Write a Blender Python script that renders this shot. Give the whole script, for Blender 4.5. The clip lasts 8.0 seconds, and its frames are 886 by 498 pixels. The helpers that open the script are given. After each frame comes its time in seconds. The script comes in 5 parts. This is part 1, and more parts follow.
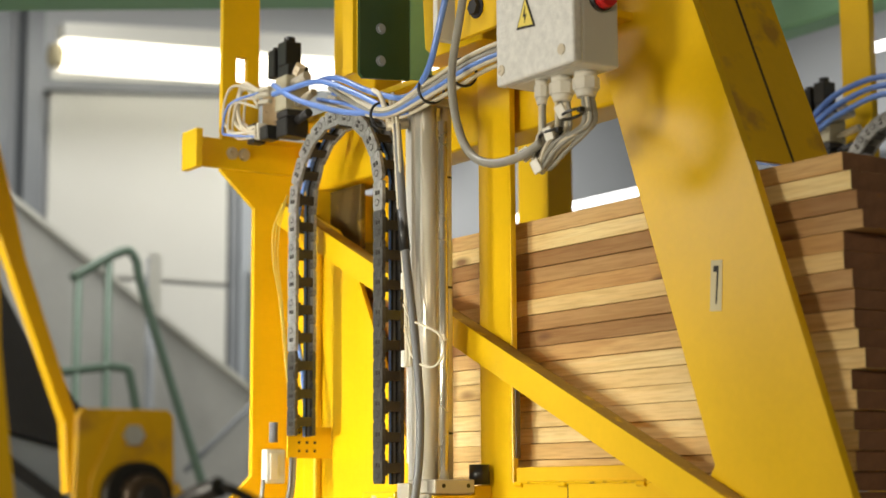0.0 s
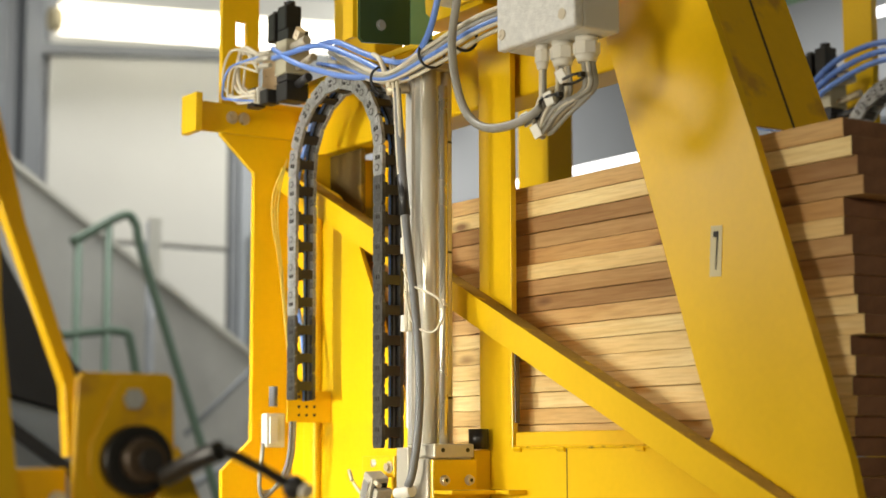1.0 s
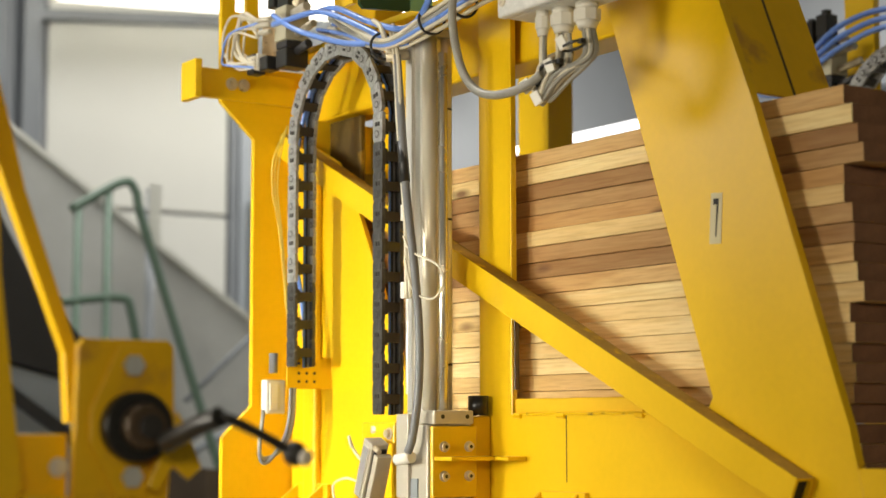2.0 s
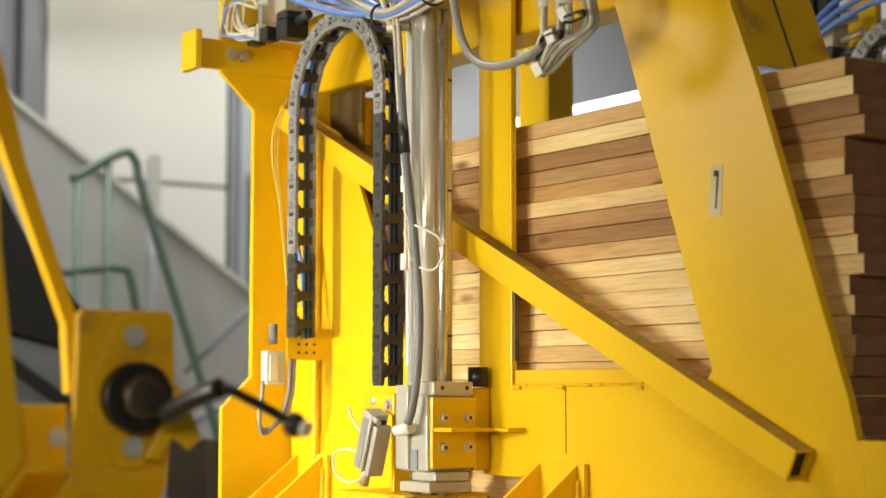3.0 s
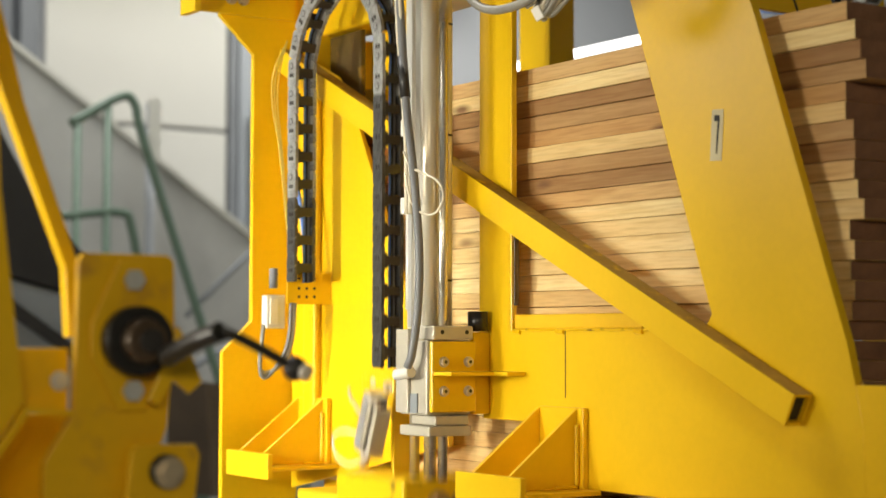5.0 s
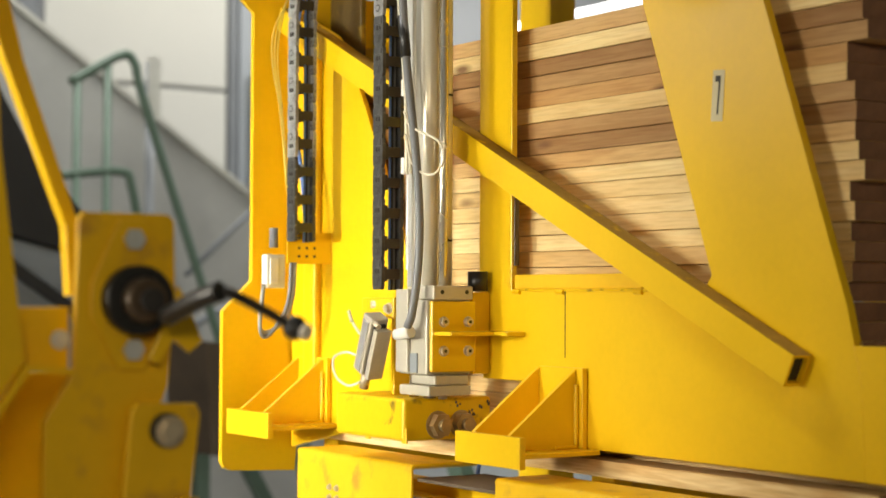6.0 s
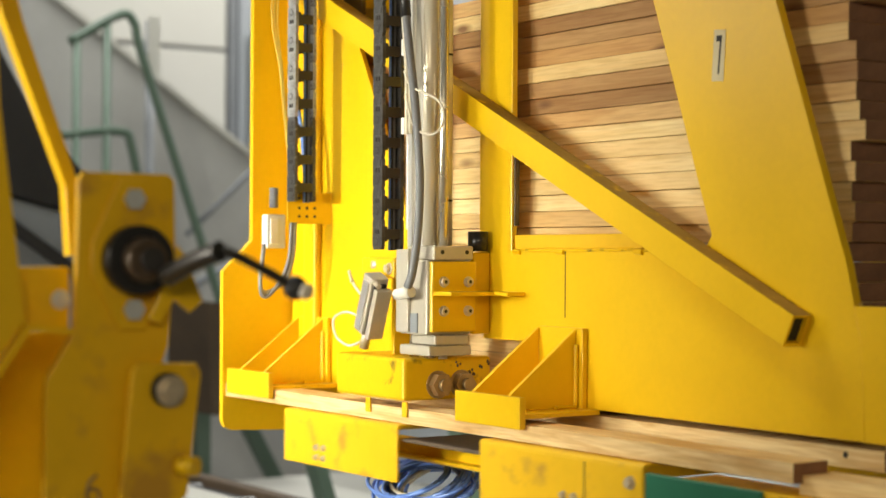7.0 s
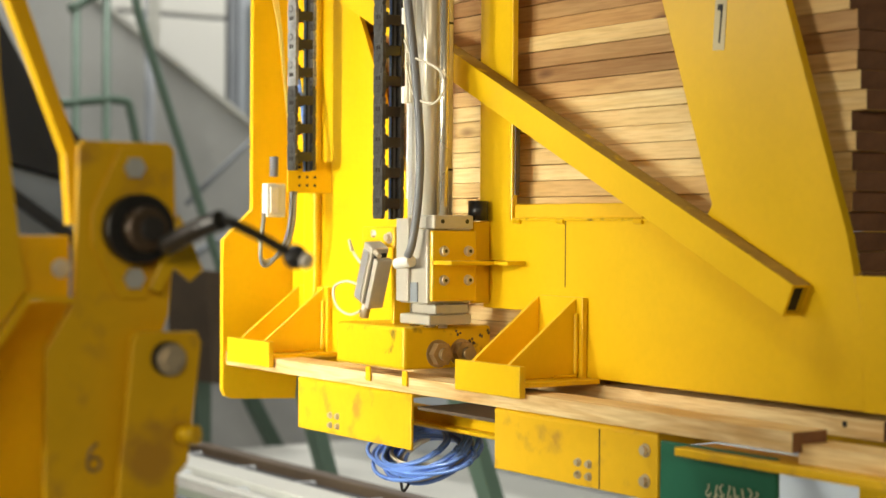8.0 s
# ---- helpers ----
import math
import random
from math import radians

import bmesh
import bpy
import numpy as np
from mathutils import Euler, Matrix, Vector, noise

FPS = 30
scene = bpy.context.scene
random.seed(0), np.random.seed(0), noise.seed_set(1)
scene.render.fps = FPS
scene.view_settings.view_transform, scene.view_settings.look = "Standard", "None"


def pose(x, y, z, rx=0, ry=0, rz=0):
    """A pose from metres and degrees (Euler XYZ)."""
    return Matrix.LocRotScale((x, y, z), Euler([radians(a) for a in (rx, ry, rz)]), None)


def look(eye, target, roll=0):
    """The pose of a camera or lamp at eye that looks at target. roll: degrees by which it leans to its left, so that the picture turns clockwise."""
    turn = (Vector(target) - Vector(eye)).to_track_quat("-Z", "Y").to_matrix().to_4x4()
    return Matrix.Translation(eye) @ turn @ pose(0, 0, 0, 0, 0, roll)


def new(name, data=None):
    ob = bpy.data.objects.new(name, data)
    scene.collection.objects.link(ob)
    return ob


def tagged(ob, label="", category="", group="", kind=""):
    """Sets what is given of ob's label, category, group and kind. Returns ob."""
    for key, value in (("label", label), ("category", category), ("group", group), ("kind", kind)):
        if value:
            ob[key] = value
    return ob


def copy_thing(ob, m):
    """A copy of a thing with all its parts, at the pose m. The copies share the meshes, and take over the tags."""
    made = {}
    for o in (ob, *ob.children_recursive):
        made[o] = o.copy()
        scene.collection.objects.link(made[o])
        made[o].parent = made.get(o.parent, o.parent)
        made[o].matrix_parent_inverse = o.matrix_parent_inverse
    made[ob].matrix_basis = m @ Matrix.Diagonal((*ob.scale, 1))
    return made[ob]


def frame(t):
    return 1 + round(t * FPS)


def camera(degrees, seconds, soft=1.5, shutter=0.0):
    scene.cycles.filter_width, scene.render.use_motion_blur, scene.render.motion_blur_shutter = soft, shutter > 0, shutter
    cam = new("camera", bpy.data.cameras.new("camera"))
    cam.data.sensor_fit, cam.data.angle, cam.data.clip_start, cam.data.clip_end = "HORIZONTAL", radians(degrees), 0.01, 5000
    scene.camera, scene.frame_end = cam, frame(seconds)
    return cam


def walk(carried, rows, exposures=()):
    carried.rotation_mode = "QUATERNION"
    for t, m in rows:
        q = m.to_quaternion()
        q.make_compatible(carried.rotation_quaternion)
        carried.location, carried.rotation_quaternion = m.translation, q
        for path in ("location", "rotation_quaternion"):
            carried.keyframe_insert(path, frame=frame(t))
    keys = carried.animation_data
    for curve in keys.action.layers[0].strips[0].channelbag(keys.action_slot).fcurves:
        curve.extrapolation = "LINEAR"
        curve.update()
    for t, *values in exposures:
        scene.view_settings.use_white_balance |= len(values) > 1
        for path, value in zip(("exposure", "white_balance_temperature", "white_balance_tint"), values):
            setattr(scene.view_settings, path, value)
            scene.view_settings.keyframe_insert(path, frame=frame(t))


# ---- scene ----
# camera: stands on a tripod and tilts slowly down
cam = camera(29.3, 8.0, shutter=0.5)
cam.data.dof.use_dof = True
cam.data.dof.focus_distance = 2.95
cam.data.dof.aperture_fstop = 3.3
PATH = [
    (0.0, pose(0, 0, 1.5, 98.148, 0, 56.1) @ pose(0, 0, 0, 0, 0, -0.290)),
    (0.5, pose(0, 0, 1.5, 97.555, 0, 56.1) @ pose(0, 0, 0, 0, 0, -0.201)),
    (1.0, pose(0, 0, 1.5, 96.961, 0, 56.1) @ pose(0, 0, 0, 0, 0, -0.147)),
    (1.5, pose(0, 0, 1.5, 96.384, 0, 56.1) @ pose(0, 0, 0, 0, 0, -0.131)),
    (3.0, pose(0, 0, 1.5, 94.878, 0, 56.1) @ pose(0, 0, 0, 0, 0, 0.041)),
    (3.5, pose(0, 0, 1.5, 94.446, 0, 56.1) @ pose(0, 0, 0, 0, 0, 0.078)),
    (4.0, pose(0, 0, 1.5, 94.021, 0, 56.1) @ pose(0, 0, 0, 0, 0, 0.102)),
    (4.5, pose(0, 0, 1.5, 93.560, 0, 56.1) @ pose(0, 0, 0, 0, 0, 0.100)),
    (6.0, pose(0, 0, 1.5, 91.649, 0, 56.1) @ pose(0, 0, 0, 0, 0, 0.281)),
    (6.5, pose(0, 0, 1.5, 90.933, 0, 56.1) @ pose(0, 0, 0, 0, 0, 0.339)),
    (7.0, pose(0, 0, 1.5, 90.300, 0, 56.1) @ pose(0, 0, 0, 0, 0, 0.309)),
    (7.5, pose(0, 0, 1.5, 89.776, 0, 56.1) @ pose(0, 0, 0, 0, 0, 0.326)),
    (8.0, pose(0, 0, 1.5, 89.258, 0, 56.1) @ pose(0, 0, 0, 0, 0, 0.375)),
]
# the camera opens up a little as the bright lamp leaves the picture
walk(cam, PATH, [(0.0, -0.12), (1.5, -0.11), (3.0, -0.07), (4.5, -0.08), (8.0, -0.02)])

# ---- light ----
world = bpy.data.worlds.new("hall_air")
scene.world = world
world.use_nodes = True
world.node_tree.nodes["Background"].inputs[0].default_value = (1.0, 0.96, 0.88, 1)
world.node_tree.nodes["Background"].inputs[1].default_value = 0.015


def area_lamp(name, eye, target, sx, sy, watts, colour, spread=180):
    data = bpy.data.lights.new(name, "AREA")
    data.spread = math.radians(spread)
    data.shape, data.size, data.size_y, data.energy, data.color = "RECTANGLE", sx, sy, watts, colour
    ob = new(name, data)
    ob.matrix_world = look(eye, target)
    return ob


WARM, COOL = (1.0, 0.90, 0.74), (1.0, 0.97, 0.92)
# Unseen spot added to brighten the left panel; no such fixture is modelled.
area_lamp("left_panel_fill", (-3.0, -1.0, 1.6), (-3.2, 1.76, 1.36), 0.45, 0.45, 11.5, (1.0, 0.99, 0.86), 55)
# Unseen key lamp, set by the direction in which shadows fall on the stack.
area_lamp("front_key", (-2.05, -0.45, 1.65), (-2.8, 1.76, 1.55), 0.45, 0.45, 24, (1.0, 0.93, 0.78))
# Unseen warm fill added behind the camera for faces turned to +X.
area_lamp("rear_fill", (1.3, -0.9, 2.4), (-2.4, 1.6, 1.4), 1.6, 0.4, 34, (1.0, 0.84, 0.58))
# No gate is modelled: unseen lamp added for the sheen on the slanted plate.
area_lamp("plate_sheen_fill", (-5.6, -1.85, 2.88), (-2.0, 1.76, 2.0), 1.2, 1.0, 24, (1.0, 0.94, 0.84))
# Unseen overhead lamps added to brighten the machine's top and the far walls.
for lx, ly, watts in ((-4.0, 0.5, 80), (-6.7, 2.7, 64), (-7.0, 6.0, 112)):
    area_lamp("ceiling_fill", (lx, ly, 4.6), (lx, ly + 0.001, 0), 1.6, 0.3, watts, COOL)

# ---- materials ----


def material(name, colour, rough=0.5, metal=0.0, vary=0.12, scale=6.0, grain=60.0, bump=0.05, dirt=None, dirt_at=0.62, per_object=0.0, coat=0.0, spec=0.5):
    """A painted, cast or worn surface: base colour with two scales of variation, stains, grain bump."""
    m = bpy.data.materials.new(name)
    m.use_nodes = True
    nt = m.node_tree
    n, l = nt.nodes, nt.links
    b = n["Principled BSDF"]
    b.inputs["Roughness"].default_value, b.inputs["Metallic"].default_value = rough, metal
    b.inputs["Coat Weight"].default_value = coat
    b.inputs["Coat Roughness"].default_value = 0.24
    b.inputs["Specular IOR Level"].default_value = spec
    tc = n.new("ShaderNodeTexCoord")
    big = n.new("ShaderNodeTexNoise")
    big.inputs["Scale"].default_value, big.inputs["Detail"].default_value = scale, 5
    fine = n.new("ShaderNodeTexNoise")
    fine.inputs["Scale"].default_value, fine.inputs["Detail"].default_value = grain, 3
    l.new(tc.outputs["Object"], big.inputs["Vector"])
    l.new(tc.outputs["Object"], fine.inputs["Vector"])
    add = n.new("ShaderNodeMath")
    add.operation = "MULTIPLY_ADD"
    l.new(fine.outputs[0], add.inputs[0])
    add.inputs[1].default_value = 0.35
    l.new(big.outputs[0], add.inputs[2])
    if per_object:
        info = n.new("ShaderNodeObjectInfo")
        more = n.new("ShaderNodeMath")
        more.operation = "MULTIPLY_ADD"
        l.new(info.outputs["Random"], more.inputs[0])
        more.inputs[1].default_value = per_object
        l.new(add.outputs[0], more.inputs[2])
        add = more
    ramp = n.new("ShaderNodeValToRGB")
    ramp.color_ramp.elements[0].position, ramp.color_ramp.elements[1].position = 0.35, 1.0 + per_object * 0.6
    ramp.color_ramp.elements[0].color = (*[c * (1 - vary) for c in colour], 1)
    ramp.color_ramp.elements[1].color = (*[min(1, c * (1 + vary)) for c in colour], 1)
    l.new(add.outputs[0], ramp.inputs[0])
    out = ramp.outputs[0]
    if dirt:
        spots = n.new("ShaderNodeTexNoise")
        spots.inputs["Scale"].default_value, spots.inputs["Detail"].default_value = scale * 2.3, 8
        l.new(tc.outputs["Object"], spots.inputs["Vector"])
        cut = n.new("ShaderNodeValToRGB")
        cut.color_ramp.elements[0].position, cut.color_ramp.elements[1].position = dirt_at, dirt_at + 0.12
        l.new(spots.outputs[0], cut.inputs[0])
        mix = n.new("ShaderNodeMix")
        mix.data_type = "RGBA"
        l.new(cut.outputs[0], mix.inputs[0])
        l.new(out, mix.inputs[6])
        mix.inputs[7].default_value = (*dirt, 1)
        out = mix.outputs[2]
    l.new(out, b.inputs["Base Color"])
    rr = n.new("ShaderNodeMapRange")
    rr.inputs[3].default_value, rr.inputs[4].default_value = max(0.03, rough - 0.1), min(1, rough + 0.12)
    l.new(big.outputs[0], rr.inputs[0])
    l.new(rr.outputs[0], b.inputs["Roughness"])
    bp = n.new("ShaderNodeBump")
    bp.inputs["Strength"].default_value, bp.inputs["Distance"].default_value = bump, 0.004
    l.new(fine.outputs[0], bp.inputs["Height"])
    l.new(bp.outputs[0], b.inputs["Normal"])
    return m


def wood(name, light, dark, red, per_object=1.0, along=(3.0, 40.0, 45.0), wavy=0.8):
    """Sawn timber with grain along X, a few knots, and a tone of its own for each board."""
    m = bpy.data.materials.new(name)
    m.use_nodes = True
    nt = m.node_tree
    n, l = nt.nodes, nt.links
    b = n["Principled BSDF"]
    b.inputs["Roughness"].default_value = 0.62
    tc, info = n.new("ShaderNodeTexCoord"), n.new("ShaderNodeObjectInfo")
    shift = n.new("ShaderNodeVectorMath")
    shift.operation = "MULTIPLY_ADD"
    cmb = n.new("ShaderNodeCombineXYZ")
    for k in range(3):
        l.new(info.outputs["Random"], cmb.inputs[k])
    l.new(cmb.outputs[0], shift.inputs[0])
    shift.inputs[1].default_value = (37.0, 19.0, 53.0)
    l.new(tc.outputs["Object"], shift.inputs[2])
    stretch = n.new("ShaderNodeMapping")
    stretch.inputs["Scale"].default_value = along
    l.new(shift.outputs[0], stretch.inputs[0])
    grain = n.new("ShaderNodeTexNoise")
    grain.inputs["Scale"].default_value, grain.inputs["Detail"].default_value, grain.inputs["Distortion"].default_value = 1.6, 6, wavy
    l.new(stretch.outputs[0], grain.inputs["Vector"])
    ramp = n.new("ShaderNodeValToRGB")
    ramp.color_ramp.elements[0].position, ramp.color_ramp.elements[1].position = 0.36, 0.60
    ramp.color_ramp.elements[0].color, ramp.color_ramp.elements[1].color = (*dark, 1), (*light, 1)
    l.new(grain.outputs[0], ramp.inputs[0])
    tone = n.new("ShaderNodeValToRGB")
    tone.color_ramp.elements[0].color, tone.color_ramp.elements[1].color = (1, 1, 1, 1), (*red, 1)
    tone.color_ramp.elements[0].position, tone.color_ramp.elements[1].position = 0.30, 0.80
    l.new(info.outputs["Random"], tone.inputs[0])
    mul = n.new("ShaderNodeMix")
    mul.data_type, mul.blend_type = "RGBA", "MULTIPLY"
    mul.inputs[0].default_value = per_object
    l.new(ramp.outputs[0], mul.inputs[6])
    l.new(tone.outputs[0], mul.inputs[7])
    patch = n.new("ShaderNodeMapping")
    patch.inputs["Scale"].default_value = (4.6, 9.0, 13.0)
    l.new(shift.outputs[0], patch.inputs[0])
    cell = n.new("ShaderNodeTexVoronoi")
    cell.inputs["Scale"].default_value = 1.0
    l.new(patch.outputs[0], cell.inputs["Vector"])
    knot = n.new("ShaderNodeValToRGB")
    knot.color_ramp.elements[0].position, knot.color_ramp.elements[1].position = 0.05, 0.17
    knot.color_ramp.elements[0].color, knot.color_ramp.elements[1].color = (0.20, 0.10, 0.05, 1), (1, 1, 1, 1)
    l.new(cell.outputs["Distance"], knot.inputs[0])
    mul2 = n.new("ShaderNodeMix")
    mul2.data_type, mul2.blend_type = "RGBA", "MULTIPLY"
    mul2.inputs[0].default_value = 0.9
    l.new(mul.outputs[2], mul2.inputs[6])
    l.new(knot.outputs[0], mul2.inputs[7])
    # fine saw and pore lines
    comb = n.new("ShaderNodeMapping")
    comb.inputs["Scale"].default_value = (14.0, 160.0, 260.0)
    l.new(shift.outputs[0], comb.inputs[0])
    pores = n.new("ShaderNodeTexNoise")
    pores.inputs["Scale"].default_value, pores.inputs["Detail"].default_value = 1.0, 4
    l.new(comb.outputs[0], pores.inputs["Vector"])
    pale = n.new("ShaderNodeValToRGB")
    pale.color_ramp.elements[0].position, pale.color_ramp.elements[1].position = 0.34, 0.56
    pale.color_ramp.elements[0].color, pale.color_ramp.elements[1].color = (0.84, 0.79, 0.73, 1), (1, 1, 1, 1)
    l.new(pores.outputs[0], pale.inputs[0])
    # broad stains of heartwood
    broad = n.new("ShaderNodeMapping")
    broad.inputs["Scale"].default_value = (2.6, 12.0, 22.0)
    l.new(shift.outputs[0], broad.inputs[0])
    heart = n.new("ShaderNodeTexNoise")
    heart.inputs["Scale"].default_value, heart.inputs["Detail"].default_value = 1.0, 3
    l.new(broad.outputs[0], heart.inputs["Vector"])
    tint = n.new("ShaderNodeValToRGB")
    tint.color_ramp.elements[0].position, tint.color_ramp.elements[1].position = 0.38, 0.62
    tint.color_ramp.elements[0].color, tint.color_ramp.elements[1].color = (0.86, 0.78, 0.68, 1), (1, 1, 1, 1)
    l.new(heart.outputs[0], tint.inputs[0])
    out = mul2.outputs[2]
    for layer in (pale, tint):
        over = n.new("ShaderNodeMix")
        over.data_type, over.blend_type = "RGBA", "MULTIPLY"
        over.inputs[0].default_value = 1.0
        l.new(out, over.inputs[6])
        l.new(layer.outputs[0], over.inputs[7])
        out = over.outputs[2]
    l.new(out, b.inputs["Base Color"])
    bp = n.new("ShaderNodeBump")
    bp.inputs["Strength"].default_value, bp.inputs["Distance"].default_value = 0.18, 0.003
    l.new(grain.outputs[0], bp.inputs["Height"])
    l.new(bp.outputs[0], b.inputs["Normal"])
    return m


def glow(name, colour, strength):
    m = bpy.data.materials.new(name)
    m.use_nodes = True
    b = m.node_tree.nodes["Principled BSDF"]
    b.inputs["Base Color"].default_value = (*colour, 1)
    b.inputs["Emission Color"].default_value = (*colour, 1)
    b.inputs["Emission Strength"].default_value = strength
    return m


YELLOW = material("yellow_paint", (0.82, 0.505, 0.006), 0.33, vary=0.08, scale=5, grain=90, bump=0.03, spec=0.25, coat=0.30)
WORN = material("worn_yellow_paint", (0.82, 0.51, 0.004), 0.40, vary=0.08, scale=9, grain=70, bump=0.08, dirt=(0.10, 0.05, 0.02), dirt_at=0.61, spec=0.25)
# Dark brown of chips and seams, and of the shade painted under the beam.
CHIP_AND_SHADE = material("chip_and_shade_brown", (0.09, 0.055, 0.01), 0.4, vary=0.4, scale=9, bump=0.1, dirt=(0.35, 0.2, 0.01), dirt_at=0.6)
DUSTY = material("dust_on_yellow_paint", (0.36, 0.215, 0.035), 0.75, vary=0.35, scale=14, grain=120, bump=0.15, dirt=(0.62, 0.38, 0.02), dirt_at=0.58, spec=0.2)
DIRTY = material("soiled_yellow_paint", (0.82, 0.49, 0.008), 0.45, vary=0.1, scale=6, grain=60, bump=0.06, dirt=(0.55, 0.30, 0.03), dirt_at=0.56, spec=0.3)
PLANK = wood("sawn_wood", (0.70, 0.46, 0.19), (0.62, 0.38, 0.14), (0.80, 0.70, 0.58), 1.0, (2.0, 30.0, 34.0), 1.6)
PLANK_PALE = wood("pale_plank", (0.90, 0.72, 0.36), (0.87, 0.66, 0.30), (0.86, 0.78, 0.68), 1.0, (2.0, 30.0, 34.0), 1.6)
PLANK_BROWN = wood("brown_plank", (0.50, 0.30, 0.115), (0.43, 0.235, 0.08), (0.72, 0.66, 0.58), 1.0, (2.0, 30.0, 34.0), 1.6)
LATH = wood("pale_sawn_wood", (0.95, 0.75, 0.38), (0.74, 0.48, 0.18), (0.9, 0.85, 0.8), 0.5, (2.2, 16.0, 20.0), 1.8)
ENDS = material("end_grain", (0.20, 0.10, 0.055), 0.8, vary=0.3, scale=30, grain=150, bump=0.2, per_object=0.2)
ALU = material("anodised_aluminium", (0.74, 0.71, 0.64), 0.33, 0.75, vary=0.05, grain=120, bump=0.02)
CAST = material("cast_aluminium", (0.50, 0.455, 0.36), 0.45, 0.2, vary=0.1, scale=14, grain=120, bump=0.08)
STEEL = material("bright_steel", (0.72, 0.67, 0.56), 0.26, 0.85, vary=0.04, bump=0.01)
COLUMN = material("satin_column", (0.74, 0.67, 0.52), 0.32, 0.45, vary=0.05, bump=0.01)
RUSTY = material("rusty_steel_nut", (0.40, 0.28, 0.13), 0.42, 0.6, vary=0.3, scale=30, grain=140, bump=0.1)
BEARING = material("oily_bearing_steel", (0.10, 0.07, 0.045), 0.35, 0.4, vary=0.3, scale=40)
BOLT = material("zinc_bolt", (0.58, 0.50, 0.36), 0.40, 0.5, vary=0.15, scale=30, dirt=(0.22, 0.15, 0.08), dirt_at=0.6)
LINK = material("grey_worn_plastic", (0.27, 0.265, 0.25), 0.30, vary=0.6, scale=40, grain=160, bump=0.12)
LINK_BLACK = material("scuffed_black_plastic", (0.055, 0.052, 0.047), 0.32, vary=0.6, scale=45, grain=180, bump=0.15, dirt=(0.22, 0.21, 0.19), dirt_at=0.62)
LINK_DARK = material("dark_plastic", (0.035, 0.03, 0.024), 0.4, vary=0.3, scale=30, bump=0.05)
BLACK = material("black_plastic", (0.016, 0.015, 0.014), 0.38, vary=0.2, bump=0.05)
HOSE_GREY = material("grey_hose", (0.17, 0.17, 0.175), 0.42, vary=0.1, bump=0.02)
HOSE_LIGHT = material("light_grey_conduit", (0.31, 0.295, 0.25), 0.38, vary=0.15, scale=30, bump=0.03)
HOSE_CREAM = material("cream_cable", (0.66, 0.60, 0.46), 0.45, vary=0.1, bump=0.03)
HOSE_BLUE = material("blue_air_hose", (0.15, 0.28, 0.72), 0.28, vary=0.1, bump=0.02, coat=0.3)
WHITE_BOX = material("grey_white_enclosure", (0.68, 0.66, 0.58), 0.5, vary=0.04, grain=200, bump=0.06)
LID = material("speckled_lid", (0.74, 0.73, 0.68), 0.35, vary=0.16, scale=90, grain=330, bump=0.5)
NYLON = material("white_nylon", (0.76, 0.73, 0.64), 0.35, vary=0.05, bump=0.03)
RED = material("red_button", (0.62, 0.02, 0.02), 0.3, vary=0.1)
SIGN = material("warning_yellow", (0.85, 0.68, 0.12), 0.5, vary=0.05)
PAPER = material("paper_label", (0.66, 0.58, 0.36), 0.7, vary=0.06, bump=0.03)
INK = material("black_ink", (0.015, 0.013, 0.012), 0.6, vary=0.1)
CHALK = material("chalk_marks", (0.75, 0.74, 0.55), 0.9, vary=0.1)
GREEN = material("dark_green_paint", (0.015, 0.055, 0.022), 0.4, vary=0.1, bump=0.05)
ZINC = material("dull_zinc", (0.62, 0.65, 0.66), 0.45, 0.35, vary=0.1, scale=30)
TEAL = material("teal_green_paint", (0.015, 0.16, 0.085), 0.45, vary=0.1, bump=0.04)
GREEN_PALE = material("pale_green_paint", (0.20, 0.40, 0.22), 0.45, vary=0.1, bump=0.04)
RAIL_GREEN = material("rail_green_paint", (0.13, 0.20, 0.15), 0.45, vary=0.12)
WALL_WHITE = material("white_panel", (0.78, 0.78, 0.72), 0.6, vary=0.04, scale=1.5, bump=0.05)
WALL_GREY = material("grey_wall", (0.40, 0.42, 0.44), 0.7, vary=0.08, scale=1.2, bump=0.1)
STEEL_GREY = material("grey_painted_steel", (0.26, 0.28, 0.30), 0.5, vary=0.15, scale=3)
DARK = material("dark_steel", (0.025, 0.023, 0.023), 0.55, vary=0.25, scale=5)
INFILL = material("grey_mesh_infill", (0.49, 0.495, 0.47), 0.7, vary=0.15, scale=4)
PANEL_BLUE = material("blue_grey_panel", (0.44, 0.48, 0.52), 0.6, vary=0.06, scale=2)
MESH = material("grey_sheet", (0.68, 0.68, 0.62), 0.6, vary=0.12, scale=3)
# Brown of rail and chute; on the carriage it stands in for shade.
STEEL_AND_SHADE = material("brown_steel_and_shade", (0.11, 0.075, 0.045), 0.6, vary=0.35, scale=4)
CONCRETE = material("concrete_floor", (0.33, 0.32, 0.30), 0.65, vary=0.18, scale=1.2, grain=40, bump=0.15)
TUBE = glow("fluorescent_tube", (1.0, 0.94, 0.82), 4.0)
STRIP = glow("strip_light", (1.0, 0.98, 0.95), 4.0)

